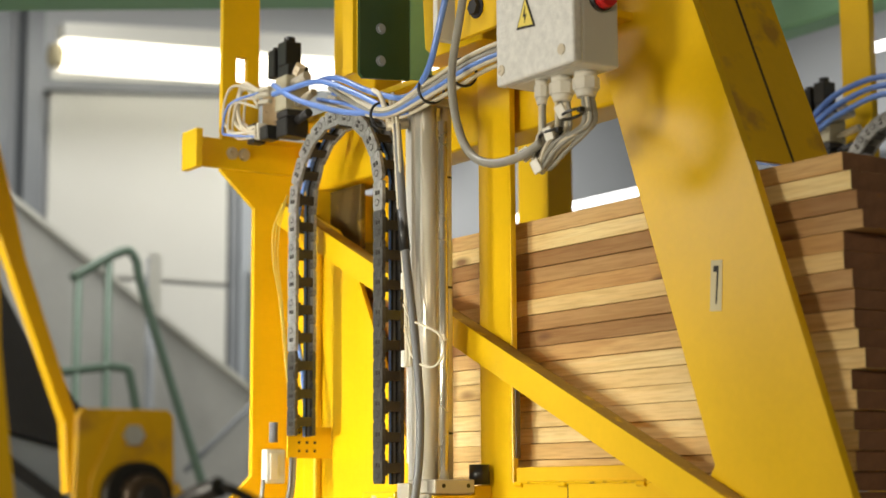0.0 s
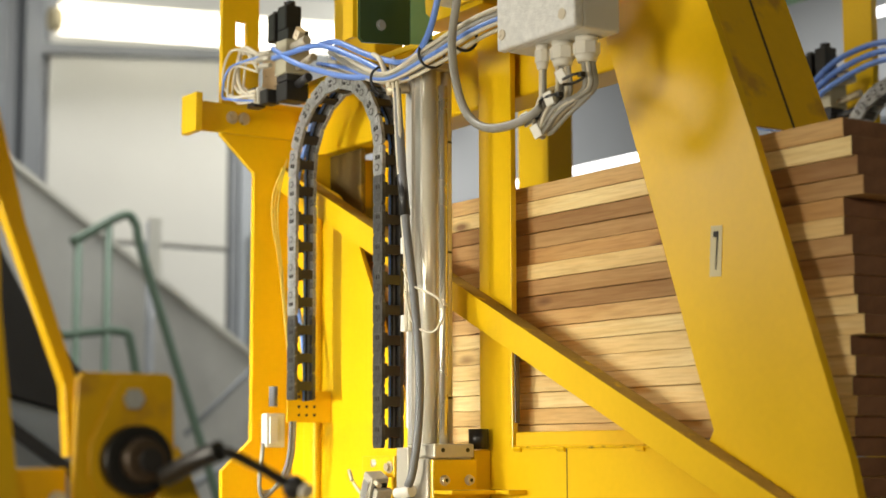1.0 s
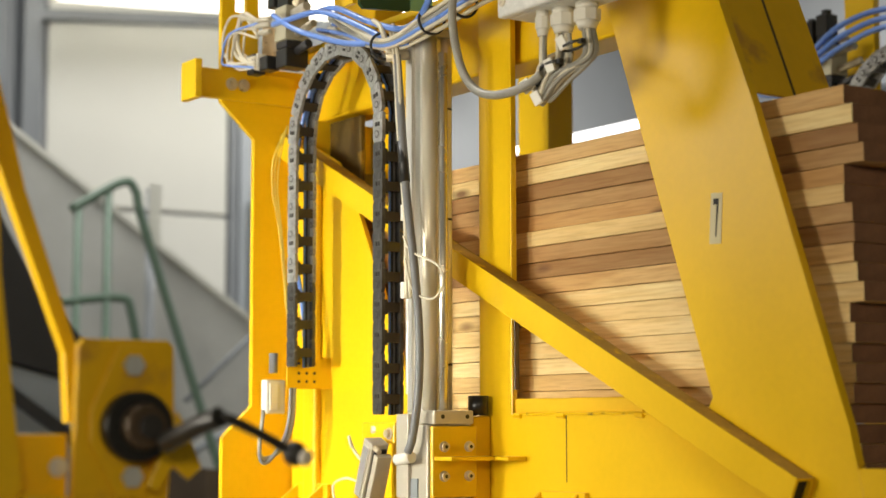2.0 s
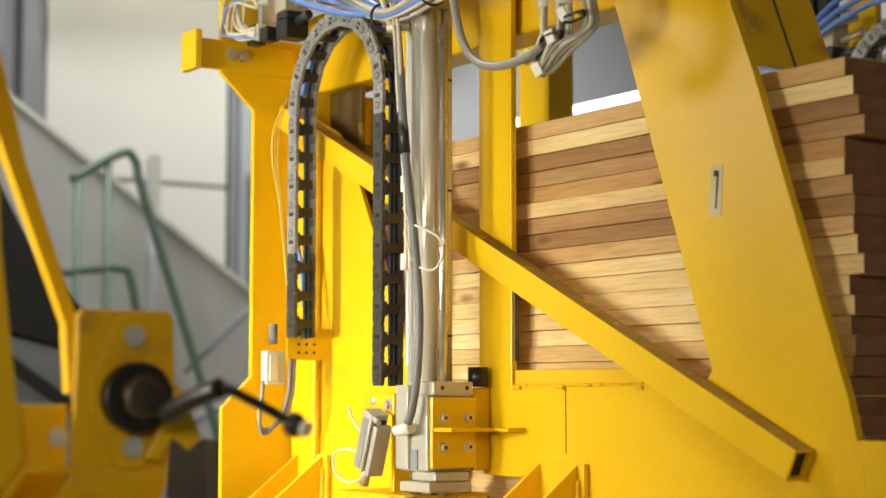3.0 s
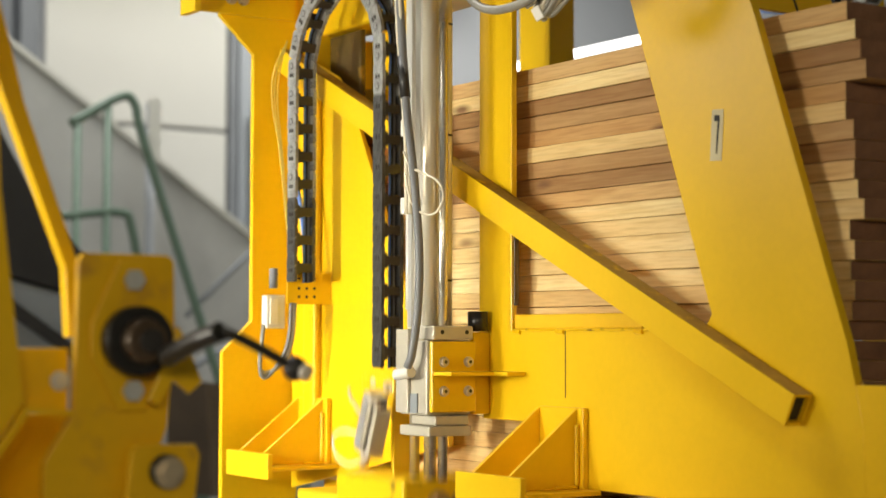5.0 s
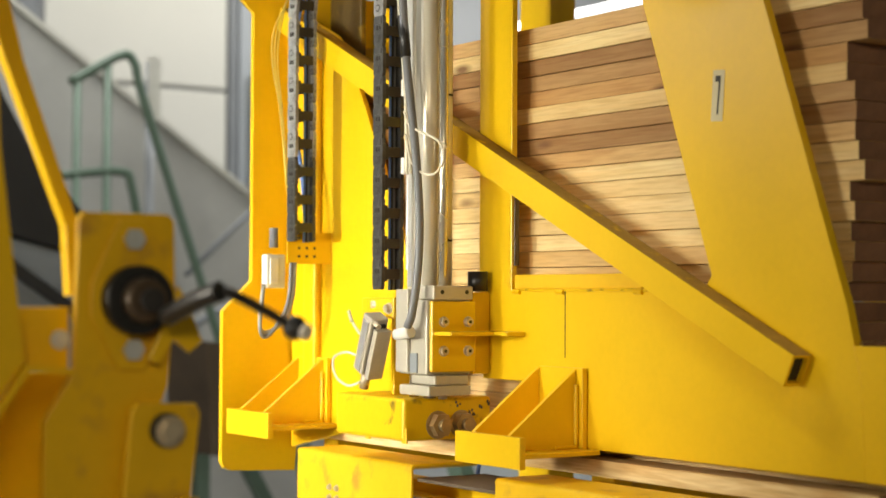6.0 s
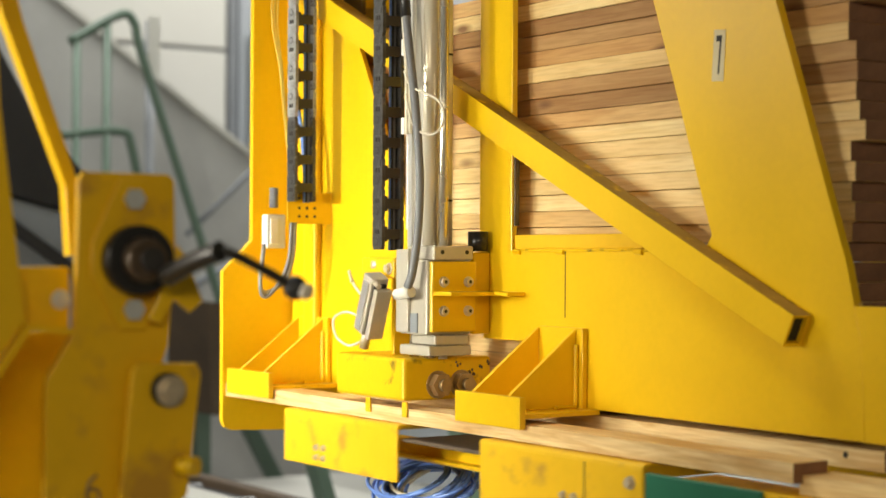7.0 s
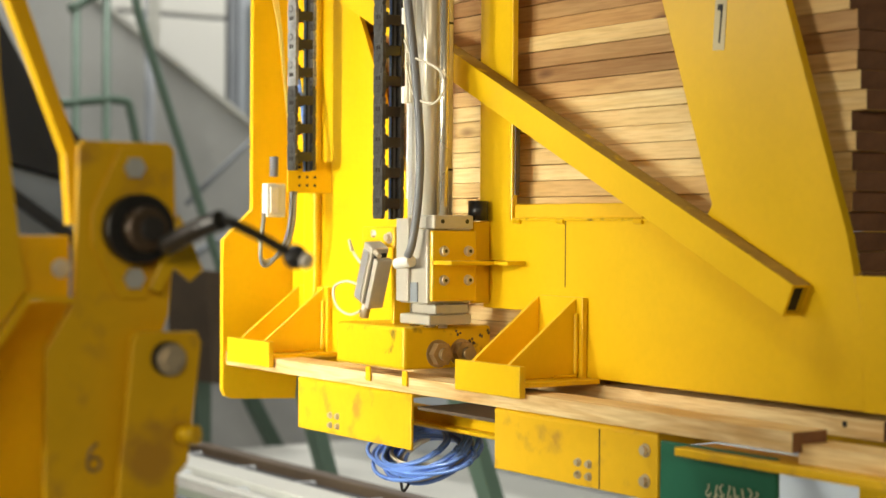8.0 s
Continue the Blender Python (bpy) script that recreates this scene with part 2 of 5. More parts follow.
# ---- mesh helpers ----


def box(bm, x0, x1, y0, y1, z0, z1, bevel=0.0, mi=0):
    vs = [bm.verts.new((x, y, z)) for z in (z0, z1) for y in (y0, y1) for x in (x0, x1)]
    fs = [bm.faces.new([vs[i] for i in f]) for f in ((0, 2, 3, 1), (4, 5, 7, 6), (0, 1, 5, 4), (2, 6, 7, 3), (0, 4, 6, 2), (1, 3, 7, 5))]
    for f in fs:
        f.material_index = mi
    if bevel:
        es = list({e for f in fs for e in f.edges})
        r = bmesh.ops.bevel(bm, geom=es, offset=bevel, segments=2, affect="EDGES", profile=0.5)
        for f in r["faces"]:
            f.material_index = mi
    return bm


def prism(bm, poly, axis, a, b, bevel=0.0, mi=0):
    """A flat plate: outline in the plane across axis, from a to b along it. Outline pairs are (y,z), (x,z) or (x,y)."""
    def at(p, d):
        return {"x": (d, p[0], p[1]), "y": (p[0], d, p[1]), "z": (p[0], p[1], d)}[axis]
    lo, hi = [bm.verts.new(at(p, a)) for p in poly], [bm.verts.new(at(p, b)) for p in poly]
    k = len(poly)
    fs = [bm.faces.new(lo), bm.faces.new(hi[::-1])]
    fs += [bm.faces.new([lo[i], hi[i], hi[(i + 1) % k], lo[(i + 1) % k]]) for i in range(k)]
    for f in fs:
        f.material_index = mi
    bmesh.ops.recalc_face_normals(bm, faces=fs)
    if bevel:
        es = list({e for f in fs[:2] for e in f.edges})
        bmesh.ops.bevel(bm, geom=es, offset=bevel, segments=2, affect="EDGES", profile=0.5)
    return bm


def rod(bm, p, q, r, n=20, r2=None, mi=0):
    """A round bar from p to q."""
    p, q = Vector(p), Vector(q)
    turn = (q - p).to_track_quat("Z", "Y").to_matrix()
    rings = []
    for c, rad in ((p, r), (q, r if r2 is None else r2)):
        rings.append([bm.verts.new(c + turn @ Vector((rad * math.cos(2 * math.pi * i / n), rad * math.sin(2 * math.pi * i / n), 0))) for i in range(n)])
    fs = [bm.faces.new([rings[0][i], rings[0][(i + 1) % n], rings[1][(i + 1) % n], rings[1][i]]) for i in range(n)]
    for f in fs:
        f.smooth = n > 8
    fs += [bm.faces.new(rings[0][::-1]), bm.faces.new(rings[1])]
    for f in fs:
        f.material_index = mi
    return bm


def smooth_line(points, steps=8):
    """Catmull-Rom curve through the points."""
    ps = [Vector(p) for p in points]
    ps = [2 * ps[0] - ps[1]] + ps + [2 * ps[-1] - ps[-2]]
    out = []
    for i in range(1, len(ps) - 2):
        a, b, c, d = ps[i - 1:i + 3]
        for k in range(steps):
            t = k / steps
            out.append(0.5 * (2 * b + (c - a) * t + (2 * a - 5 * b + 4 * c - d) * t * t + (3 * b - a - 3 * c + d) * t ** 3))
    return out + [ps[-2]]


def hose(bm, points, r, n=10, steps=8, mi=0):
    """A round hose along a smooth line."""
    line = smooth_line(points, steps)
    rings, side = [], None
    for i, p in enumerate(line):
        d = (line[min(i + 1, len(line) - 1)] - line[max(i - 1, 0)]).normalized()
        if side is None:
            side = d.orthogonal().normalized()
        side = (side - d * side.dot(d)).normalized()
        up = d.cross(side)
        rings.append([bm.verts.new(p + r * (math.cos(2 * math.pi * k / n) * side + math.sin(2 * math.pi * k / n) * up)) for k in range(n)])
    for a, b in zip(rings, rings[1:]):
        for k in range(n):
            f = bm.faces.new([a[k], a[(k + 1) % n], b[(k + 1) % n], b[k]])
            f.smooth, f.material_index = True, mi
    bm.faces.new(rings[0][::-1]).material_index = mi
    bm.faces.new(rings[-1]).material_index = mi
    return bm


def mesh_of(name, bm, *mats):
    me = bpy.data.meshes.new(name)
    bmesh.ops.recalc_face_normals(bm, faces=bm.faces)
    bm.to_mesh(me)
    bm.free()
    for m in mats:
        me.materials.append(m)
    return me


def part(name, bm, mat, parent, label=""):
    mats = mat if isinstance(mat, tuple) else (mat,)
    ob = new(name, mesh_of(name, bm, *mats))
    ob.parent = parent
    return tagged(ob, label)


def thing(name, label, category, group="", kind="", at=(0, 0, 0)):
    ob = new(name)
    ob.location = at
    return tagged(ob, label, category, group, kind)


def solid(name, bm, mat, label, category, group="", kind=""):
    """A thing that is one mesh."""
    mats = mat if isinstance(mat, tuple) else (mat,)
    return tagged(new(name, mesh_of(name, bm, *mats)), label, category, group, kind)


def B():
    return bmesh.new()


def hex_bolt(parent, p, axis, r, h, name="bolt", socket=False, mat=None):
    """A bolt head with washer, standing h off the surface along axis."""
    p, a = Vector(p), Vector(axis)
    bm = B()
    rod(bm, p, p + a * h * 0.25, r * 1.35, 20)
    rod(bm, p + a * h * 0.25, p + a * h, r, 18 if socket else 6)
    if socket:
        rod(bm, p + a * h, p + a * h * 1.02, r * 0.5, 6, mi=1)
    return part(name, bm, (mat or BOLT, BLACK), parent)


# ---- the hall ----


def hall():
    solid("floor", box(B(), -14, 6, -8, 12, -0.2, 0), CONCRETE, "grey concrete hall floor", "floor", kind="structure")
    solid("ceiling", box(B(), -14, 6, -8, 12, 6.0, 6.2), WALL_GREY, "grey hall ceiling", "ceiling", kind="structure")
    solid("wall_north", box(B(), -14, 6, 8, 8.2, 0, 6), WALL_GREY, "grey hall wall behind the machine", "wall", kind="structure")
    solid("wall_south", box(B(), -14, 6, -8.2, -8, 0, 6), WALL_WHITE, "pale hall wall", "wall", kind="structure")
    solid("wall_east", box(B(), 6, 6.2, -8, 8, 0, 6), WALL_WHITE, "pale hall wall", "wall", kind="structure")
    solid("wall_west", box(B(), -9.3, -9.1, -8, 8, 0, 6), WALL_GREY, "grey hall wall with pale door panels", "wall", kind="structure")
    for x in (-11.2, -9.75, -8.3):
        solid("wall_mullion", box(B(), x, x + 0.12, 7.9, 8.0, 0, 6), STEEL_GREY, "grey steel mullion on the wall", "mullion", kind="structure")
    solid("wall_transom", box(B(), -14, 6, 7.92, 8.0, 3.55, 3.75), STEEL_GREY, "grey steel transom on the wall", "transom", kind="structure")
    # pale sliding door on the far wall
    d = thing("door_1", "pale sliding hall door in three panels", "door", kind="structure")
    for k in range(3):
        part("door_panel", box(B(), -9.08, -9.055, 3.40, 4.53, 0.05 + k * 1.34, 1.37 + k * 1.34, 0.01), WALL_WHITE, d)
    part("door_post", box(B(), -9.1, -9.05, 4.55, 4.595, 0, 4.0), STEEL_GREY, d)
    part("door_rail", prism(B(), ((3.27, 3.75), (4.6, 3.88), (4.6, 3.94), (3.27, 3.81)), "x", -9.1, -8.98), STEEL_GREY, d)
    for y in (3.22, 3.02):
        solid("wall_pillar", box(B(), -9.1, -8.95, y, y + 0.1, 0, 6), STEEL_GREY, "grey steel wall pillar", "pillar", kind="structure")
    solid("wall_pipe", rod(B(), (-9.0, 4.72, 0), (-9.0, 4.72, 2.85), 0.03, 12), RAIL_GREEN, "green pipe up the wall", "pipe", kind="structure")
    solid("wall_panel", box(B(), -9.09, -9.05, 4.615, 5.2, 0.0, 4.2), PANEL_BLUE, "pale narrow wall panel", "panel", kind="structure")
    # fluorescent lamp along the far wall
    f = thing("fluorescent_lamp", "glowing fluorescent ceiling lamp, long and bare", "lamp")
    part("tube", rod(B(), (-8.5, 3.24, 3.825), (-8.5, 6.2, 4.03), 0.078, 16), TUBE, f)
    part("end_cap", rod(B(), (-8.5, 3.19, 3.822), (-8.5, 3.239, 3.825), 0.06, 16, 0.07), PAPER, f, "yellowed end cap")
    for y in (3.4, 6.0):
        part("hanger", rod(B(), (-8.5, y, 4.13 + 0.069 * (y - 3.4)), (-8.5, y, 6.0), 0.008, 8), STEEL_GREY, f)
    part("housing", prism(B(), ((3.24, 3.915), (6.2, 4.12), (6.2, 4.30), (3.24, 4.0)), "x", -8.56, -8.44), WALL_WHITE, f)


def stairs():
    s = thing("staircase", "steel staircase with green pipe handrails", "staircase")
    for name, pts, r in (("handrail", ((-7, 2.75, 2.43), (-7, 2.98, 2.565), (-7, 3.05, 2.53), (-7, 3.09, 2.38), (-7, 3.37, 1.6), (-7, 3.65, 0.82)), 0.021),
                         ("handrail", ((-7, 2.70, 2.02), (-7, 2.98, 2.05), (-7, 3.04, 1.98), (-7, 3.10, 1.65)), 0.02)):
        part(name, hose(B(), pts, r, 10, 8), RAIL_GREEN, s)
    for y, z in ((2.78, 2.44), (2.92, 2.52)):
        part("baluster", rod(B(), (-7, y, 0), (-7, y, z), 0.018, 12), RAIL_GREEN, s)
    part("newel_post", rod(B(), (-7.1, 3.168, 0), (-7.1, 3.168, 2.56), 0.022, 14), STEEL_GREY, s)
    part("rail_label", box(B(), -7.064, -7.06, 3.14, 3.20, 2.30, 2.58), WALL_WHITE, s)
    part("stringer", prism(B(), ((2.2, 3.135), (2.2, 3.105), (4.6, 1.475), (4.6, 1.505)), "x", -7.45, -7.40), MESH, s)
    part("infill_sheet", prism(B(), ((2.2, 3.104), (4.6, 1.474), (4.6, 0.4), (2.2, 0.4)), "x", -7.44, -7.42), INFILL, s)
    part("brace", rod(B(), (-7.2, 3.20, 1.25), (-7.2, 3.75, 1.52), 0.018, 10), STEEL_GREY, s)
    part("brace", rod(B(), (-7.2, 3.40, 1.60), (-7.2, 3.86, 2.02), 0.014, 10), STEEL_GREY, s)
    for k in range(6):
        part("tread", box(B(), -8.3, -7.46, 2.35 + k * 0.24, 2.62 + k * 0.24, 2.35 - k * 0.175, 2.39 - k * 0.175), DARK, s)


hall()
stairs()

# ---- the stacking machine ----
YF = 1.76  # front face of the side plate


def machine_frame():
    m = thing("machine_frame", "yellow painted welded steel frame of a board stacking machine", "machine frame")
    main = part("side_plate", prism(B(), (
        (-2.489, 1.356), (-2.28, 1.356), (-2.28, 1.252), (-1.590, 1.252), (-1.597, 1.385), (-1.624, 1.491), (-1.797, 1.971),
        (-1.916, 2.26), (-2.01, 2.5), (-2.245, 2.5), (-2.107, 2.116), (-1.894, 1.536), (-1.91, 1.514), (-2.403, 1.514), (-2.403, 2.3),
        (-2.502, 2.3), (-2.502, 1.5), (-2.489, 1.5)), "y", YF, YF + 0.012, 0.0015), YELLOW, m)
    part("window_ledge", box(B(), -2.400, -2.06, YF + 0.004, YF + 0.034, 1.516, 1.541, 0.002), DIRTY, main)
    # Thin dark brown strip along the window's left edge.
    part("window_edge", box(B(), -2.4015, -2.398, YF + 0.003, YF + 0.013, 1.557, 1.74, 0.001), CHIP_AND_SHADE, main)
    part("weld_seam", hose(B(), [(-2.40 + 0.035 * k, YF - 0.001, 1.5135 + 0.0012 * (k % 2)) for k in range(12)], 0.0022, 6, 2), WORN, main)
    for x in (-2.385, -2.262, -2.06):
        part("weld_blob", rod(B(), (x - 0.010, YF - 0.001, 1.512), (x + 0.010, YF - 0.001, 1.511), 0.005, 8), YELLOW, main)
    part("plate_joint", box(B(), -2.2505, -2.249, YF - 0.0008, YF + 0.001, 1.40, 1.515), INK, main)
    part("lower_plate", prism(B(), ((-1.5898, 1.252), (-1.0, 1.252), (-1.0, 1.437), (-1.6095, 1.437), (-1.5968, 1.385)), "y", YF, YF + 0.012), YELLOW, m)
    part("edge_strip", prism(B(), ((-1.617, 1.441), (-1.609, 1.441), (-1.622, 1.493), (-1.795, 1.972), (-1.914, 2.262), (-2.008, 2.5), (-2.016, 2.5), (-1.922, 2.26), (-1.803, 1.970), (-1.630, 1.491)), "y", YF - 0.002, YF + 0.0125), YELLOW, m)
    # diagonal rectangular tube in front of the plate, open at its lower end
    a, b = Vector((-3.2, 0, 2.097)), Vector((-1.697, 0, 1.400))
    d = (b - a).normalized()
    nrm = Vector((-d.z, 0, d.x))
    h = 0.0242

    bm = B()
    for lo, hi in ((-h, -h + 0.004), (h - 0.004, h)):
        q0, q1 = [a + nrm * lo, a + nrm * hi], [b + nrm * lo + Vector((0, 0, 0)), b + nrm * hi]
        prism(bm, ((q0[0].x, q0[0].z), (q1[0].x, q1[0].z), (q1[1].x, q1[1].z), (q0[1].x, q0[1].z)), "y", 1.723, 1.758)
    for y0 in (1.722, 1.7535):
        q = [a + nrm * -h, b + nrm * -h, b + nrm * h, a + nrm * h]
        prism(bm, [(v.x, v.z) for v in q], "y", y0, y0 + 0.005, 0.001)
    for f in bm.faces:
        f.normal_update()
        if abs(f.normal.dot(nrm)) > 0.95 and (f.calc_center_median() - a).dot(nrm) > 0.015:
            f.material_index = 1
    part("diagonal_tube", bm, (YELLOW, DUSTY), m, "yellow square tube, dusty on top, open at the end")
    c = b - d * 0.012
    # Black plug stands in for the shade inside the open tube.
    part("bore_shade", prism(B(), [((c + nrm * s + d * e).x, (c + nrm * s + d * e).z) for s, e in ((-h + 0.005, 0), (-h + 0.005, 0.004), (h - 0.005, 0.004), (h - 0.005, 0))], "y", 1.7275, 1.753), INK, m)
    # left panel with its upright
    left = part("left_panel", prism(B(), ((-3.198, 1.18), (-2.60, 1.30), (-2.60, 1.36), (-2.747, 1.586), (-2.871, 1.824), (-2.965, 1.99), (-3.02, 2.04), (-3.198, 2.12)), "y", YF, YF + 0.012, 0.0015), YELLOW, m)
    part("upright", box(B(), -3.12, -3.07, YF - 0.018, YF - 0.001, 1.24, 2.03, 0.006), YELLOW, left)
    part("panel_rib", prism(B(), ((-2.985, 2.0), (-2.96, 2.0), (-2.735, 1.586), (-2.76, 1.586)), "y", YF - 0.004, YF - 0.0005), YELLOW, left)
    # end plate with a narrow waist
    part("end_plate", prism(B(), (
        (1.588, 2.262), (1.588, 2.18), (1.668, 2.104), (1.668, 1.535), (1.600, 1.470), (1.600, 1.155), (1.606, 1.142), (1.622, 1.135), (1.775, 1.128), (1.79, 1.30), (1.79, 2.262)),
        "x", -3.222, -3.208, 0.0015), YELLOW, m, "yellow steel plate with a narrow waist")
    bm = box(B(), -3.222, -3.208, 1.588, 1.676, 2.262, 2.378)
    box(bm, -3.222, -3.208, 1.588, 1.620, 2.378, 2.432)
    box(bm, -3.222, -3.208, 1.647, 1.676, 2.378, 2.432)
    box(bm, -3.222, -3.208, 1.588, 1.676, 2.432, 2.90)
    part("slotted_post", bm, YELLOW, m)
    part("arm", box(B(), -3.205, -3.195, 1.52, 1.76, 2.182, 2.246, 0.002), YELLOW, m)
    part("arm_end", box(B(), -3.225, -3.155, 1.503, 1.519, 2.172, 2.254, 0.002), YELLOW, m)
    for y in (1.606, 1.634):
        hex_bolt(m, (-3.194, y, 2.216), (1, 0, 0), 0.010, 0.009)
    # posts and the beams on top
    part("beam", box(B(), -3.2, -2.06, 1.785, 1.87, 2.142, 2.275, 0.006), YELLOW, m)
    part("beam_flange", box(B(), -3.19, -2.06, 1.70, 1.784, 2.262, 2.276, 0.003), YELLOW, m)
    part("post", box(B(), -3.10, -2.93, 1.80, 1.87, 2.276, 3.0, 0.003), YELLOW, m)
    part("gusset", prism(B(), ((-3.2, 2.14), (-3.125, 2.14), (-3.125, 2.02), (-3.2, 2.115)), "y", 1.765, 1.787), YELLOW, m)
    # Wall added to keep light from the left out of the hollow.
    part("hollow_side", box(B(), -3.124, -3.114, 1.765, 2.02, 1.9, 2.141), YELLOW, m)
    # Dark plate added in place of the shaded hollow below the beam.
    part("hollow_shade", prism(B(), ((-3.112, 2.138), (-2.985, 2.138), (-2.985, 2.0), (-3.05, 1.985), (-3.09, 2.03), (-3.112, 2.04)), "y", 1.80, 1.812, 0.002), CHIP_AND_SHADE, m, "dark plate standing in for the shaded hollow")
    part("bracket_plate", prism(B(), ((-3.02, 2.14), (-2.80, 2.14), (-2.93, 2.03), (-2.95, 1.90), (-3.0, 1.95)), "y", 1.852, 1.862), YELLOW, m)
    part("rusty_tab", box(B(), -3.03, -3.022, 1.82, 1.85, 2.02, 2.12, 0.002), WORN, m)
    part("inner_brace", prism(B(), ((-3.0, 1.99), (-2.6, 1.86), (-2.6, 1.82), (-3.0, 1.93)), "y", 1.83, 1.84), YELLOW, m)
    part("hanger", box(B(), -2.62, -2.40, 1.70, 1.78, 2.30, 2.60, 0.002), YELLOW, m)
    # frame on the far side of the stack
    part("far_post", box(B(), -3.38, -3.20, 2.5, 2.515, 1.0, 2.9), YELLOW, m)
    part("far_post_flange", box(B(), -3.195, -3.18, 2.44, 2.515, 1.0, 2.9), YELLOW, m)
    part("far_beam", box(B(), -3.4, -2.75, 2.52, 2.58, 2.44, 2.52), YELLOW, m)
    for y0, y1, dx, bottom in ((1.7725, 1.853, 0.0, 1.988), (1.862, 1.945, -0.004, 1.988)):
        low = -1.807 + (2.0 - bottom) * 0.38 + dx
        part("slanted_web", prism(B(), ((low - 0.008, bottom), (low, bottom), (-2.008 + dx, 2.5), (-2.016 + dx, 2.5)), "y", y0, y1), DIRTY, m)
    # Dark line in the joint between the two webs.
    part("dark_seam", prism(B(), ((-1.809, 1.988), (-1.805, 1.988), (-2.010, 2.5), (-2.016, 2.5)), "y", 1.8532, 1.8618), CHIP_AND_SHADE, m)
    for x in (-3.1, -2.2):
        part("support_rail", box(B(), x - 0.03, x + 0.03, 1.80, 2.45, 1.13, 1.209, 0.003), DIRTY, m)
    part("leg", box(B(), -1.30, -1.20, 1.79, 1.89, 0, 1.25, 0.003), YELLOW, m)
    part("leg", box(B(), -1.30, -1.20, 2.42, 2.52, 0, 2.44, 0.003), YELLOW, m)
    part("cross_rail", box(B(), -2.3, -1.2, 2.42, 2.50, 1.05, 1.129, 0.003), YELLOW, m)
    return m


def foot_bracket(m, x0, x1, z_top, dz):
    """A foot welded on the side plate: back plate, two gussets, bottom plate and front lip."""
    foot = part("foot_bracket", box(B(), x0 + 0.024, x1 - 0.050, YF - 0.012, YF - 0.002, 1.236 + dz, z_top, 0.0015), YELLOW, m)
    for x in (x0 + 0.019, x1 - 0.074):
        part("gusset", prism(B(), ((1.606, 1.266 + dz), (1.606, 1.246 + dz), (1.747, 1.246 + dz), (1.747, z_top - 0.002)), "x", x, x + 0.008, 0.001), YELLOW, foot)
    part("bottom_plate", box(B(), x0 + 0.004, x1 - 0.016, 1.606, YF - 0.002, 1.237 + dz, 1.245 + dz, 0.001), YELLOW, foot)
    part("front_lip", box(B(), x0, x1 - 0.012, 1.592, 1.604, 1.221 + dz, 1.272 + dz, 0.0015), YELLOW, foot)
    part("weld_seam", hose(B(), [(x1 - 0.062, 1.744, 1.25 + dz + 0.01 * k) for k in range(11)], 0.004, 6, 2), YELLOW, foot)
    part("weld_seam", hose(B(), [(x1 - 0.062, 1.70 + 0.005 * k, 1.2475 + dz) for k in range(10)], 0.003, 6, 2), WORN, foot)


def number_label():
    n = thing("number_label", "paper label with a black handwritten numeral, on the yellow plate", "label")
    tilt = pose(-1.879, YF - 0.0004, 1.806, 0, 4, 0)
    bm = box(B(), -0.0125, 0.0125, -0.0005, 0, -0.0385, 0.0385)
    part("paper", bm, PAPER, n)
    bm = box(B(), -0.0065, 0.005, -0.0009, -0.0006, 0.021, 0.030)
    prism(bm, ((0.001, 0.022), (0.005, 0.022), (0.0025, -0.028), (-0.0005, -0.028)), "y", -0.0009, -0.0006)
    part("numeral", bm, INK, n, "handwritten 7")
    n.matrix_world = tilt


FRAME = machine_frame()
foot_bracket(FRAME, -3.172, -2.977, 1.375, -0.003)
foot_bracket(FRAME, -2.332, -2.138, 1.385, 0.008)
number_label()


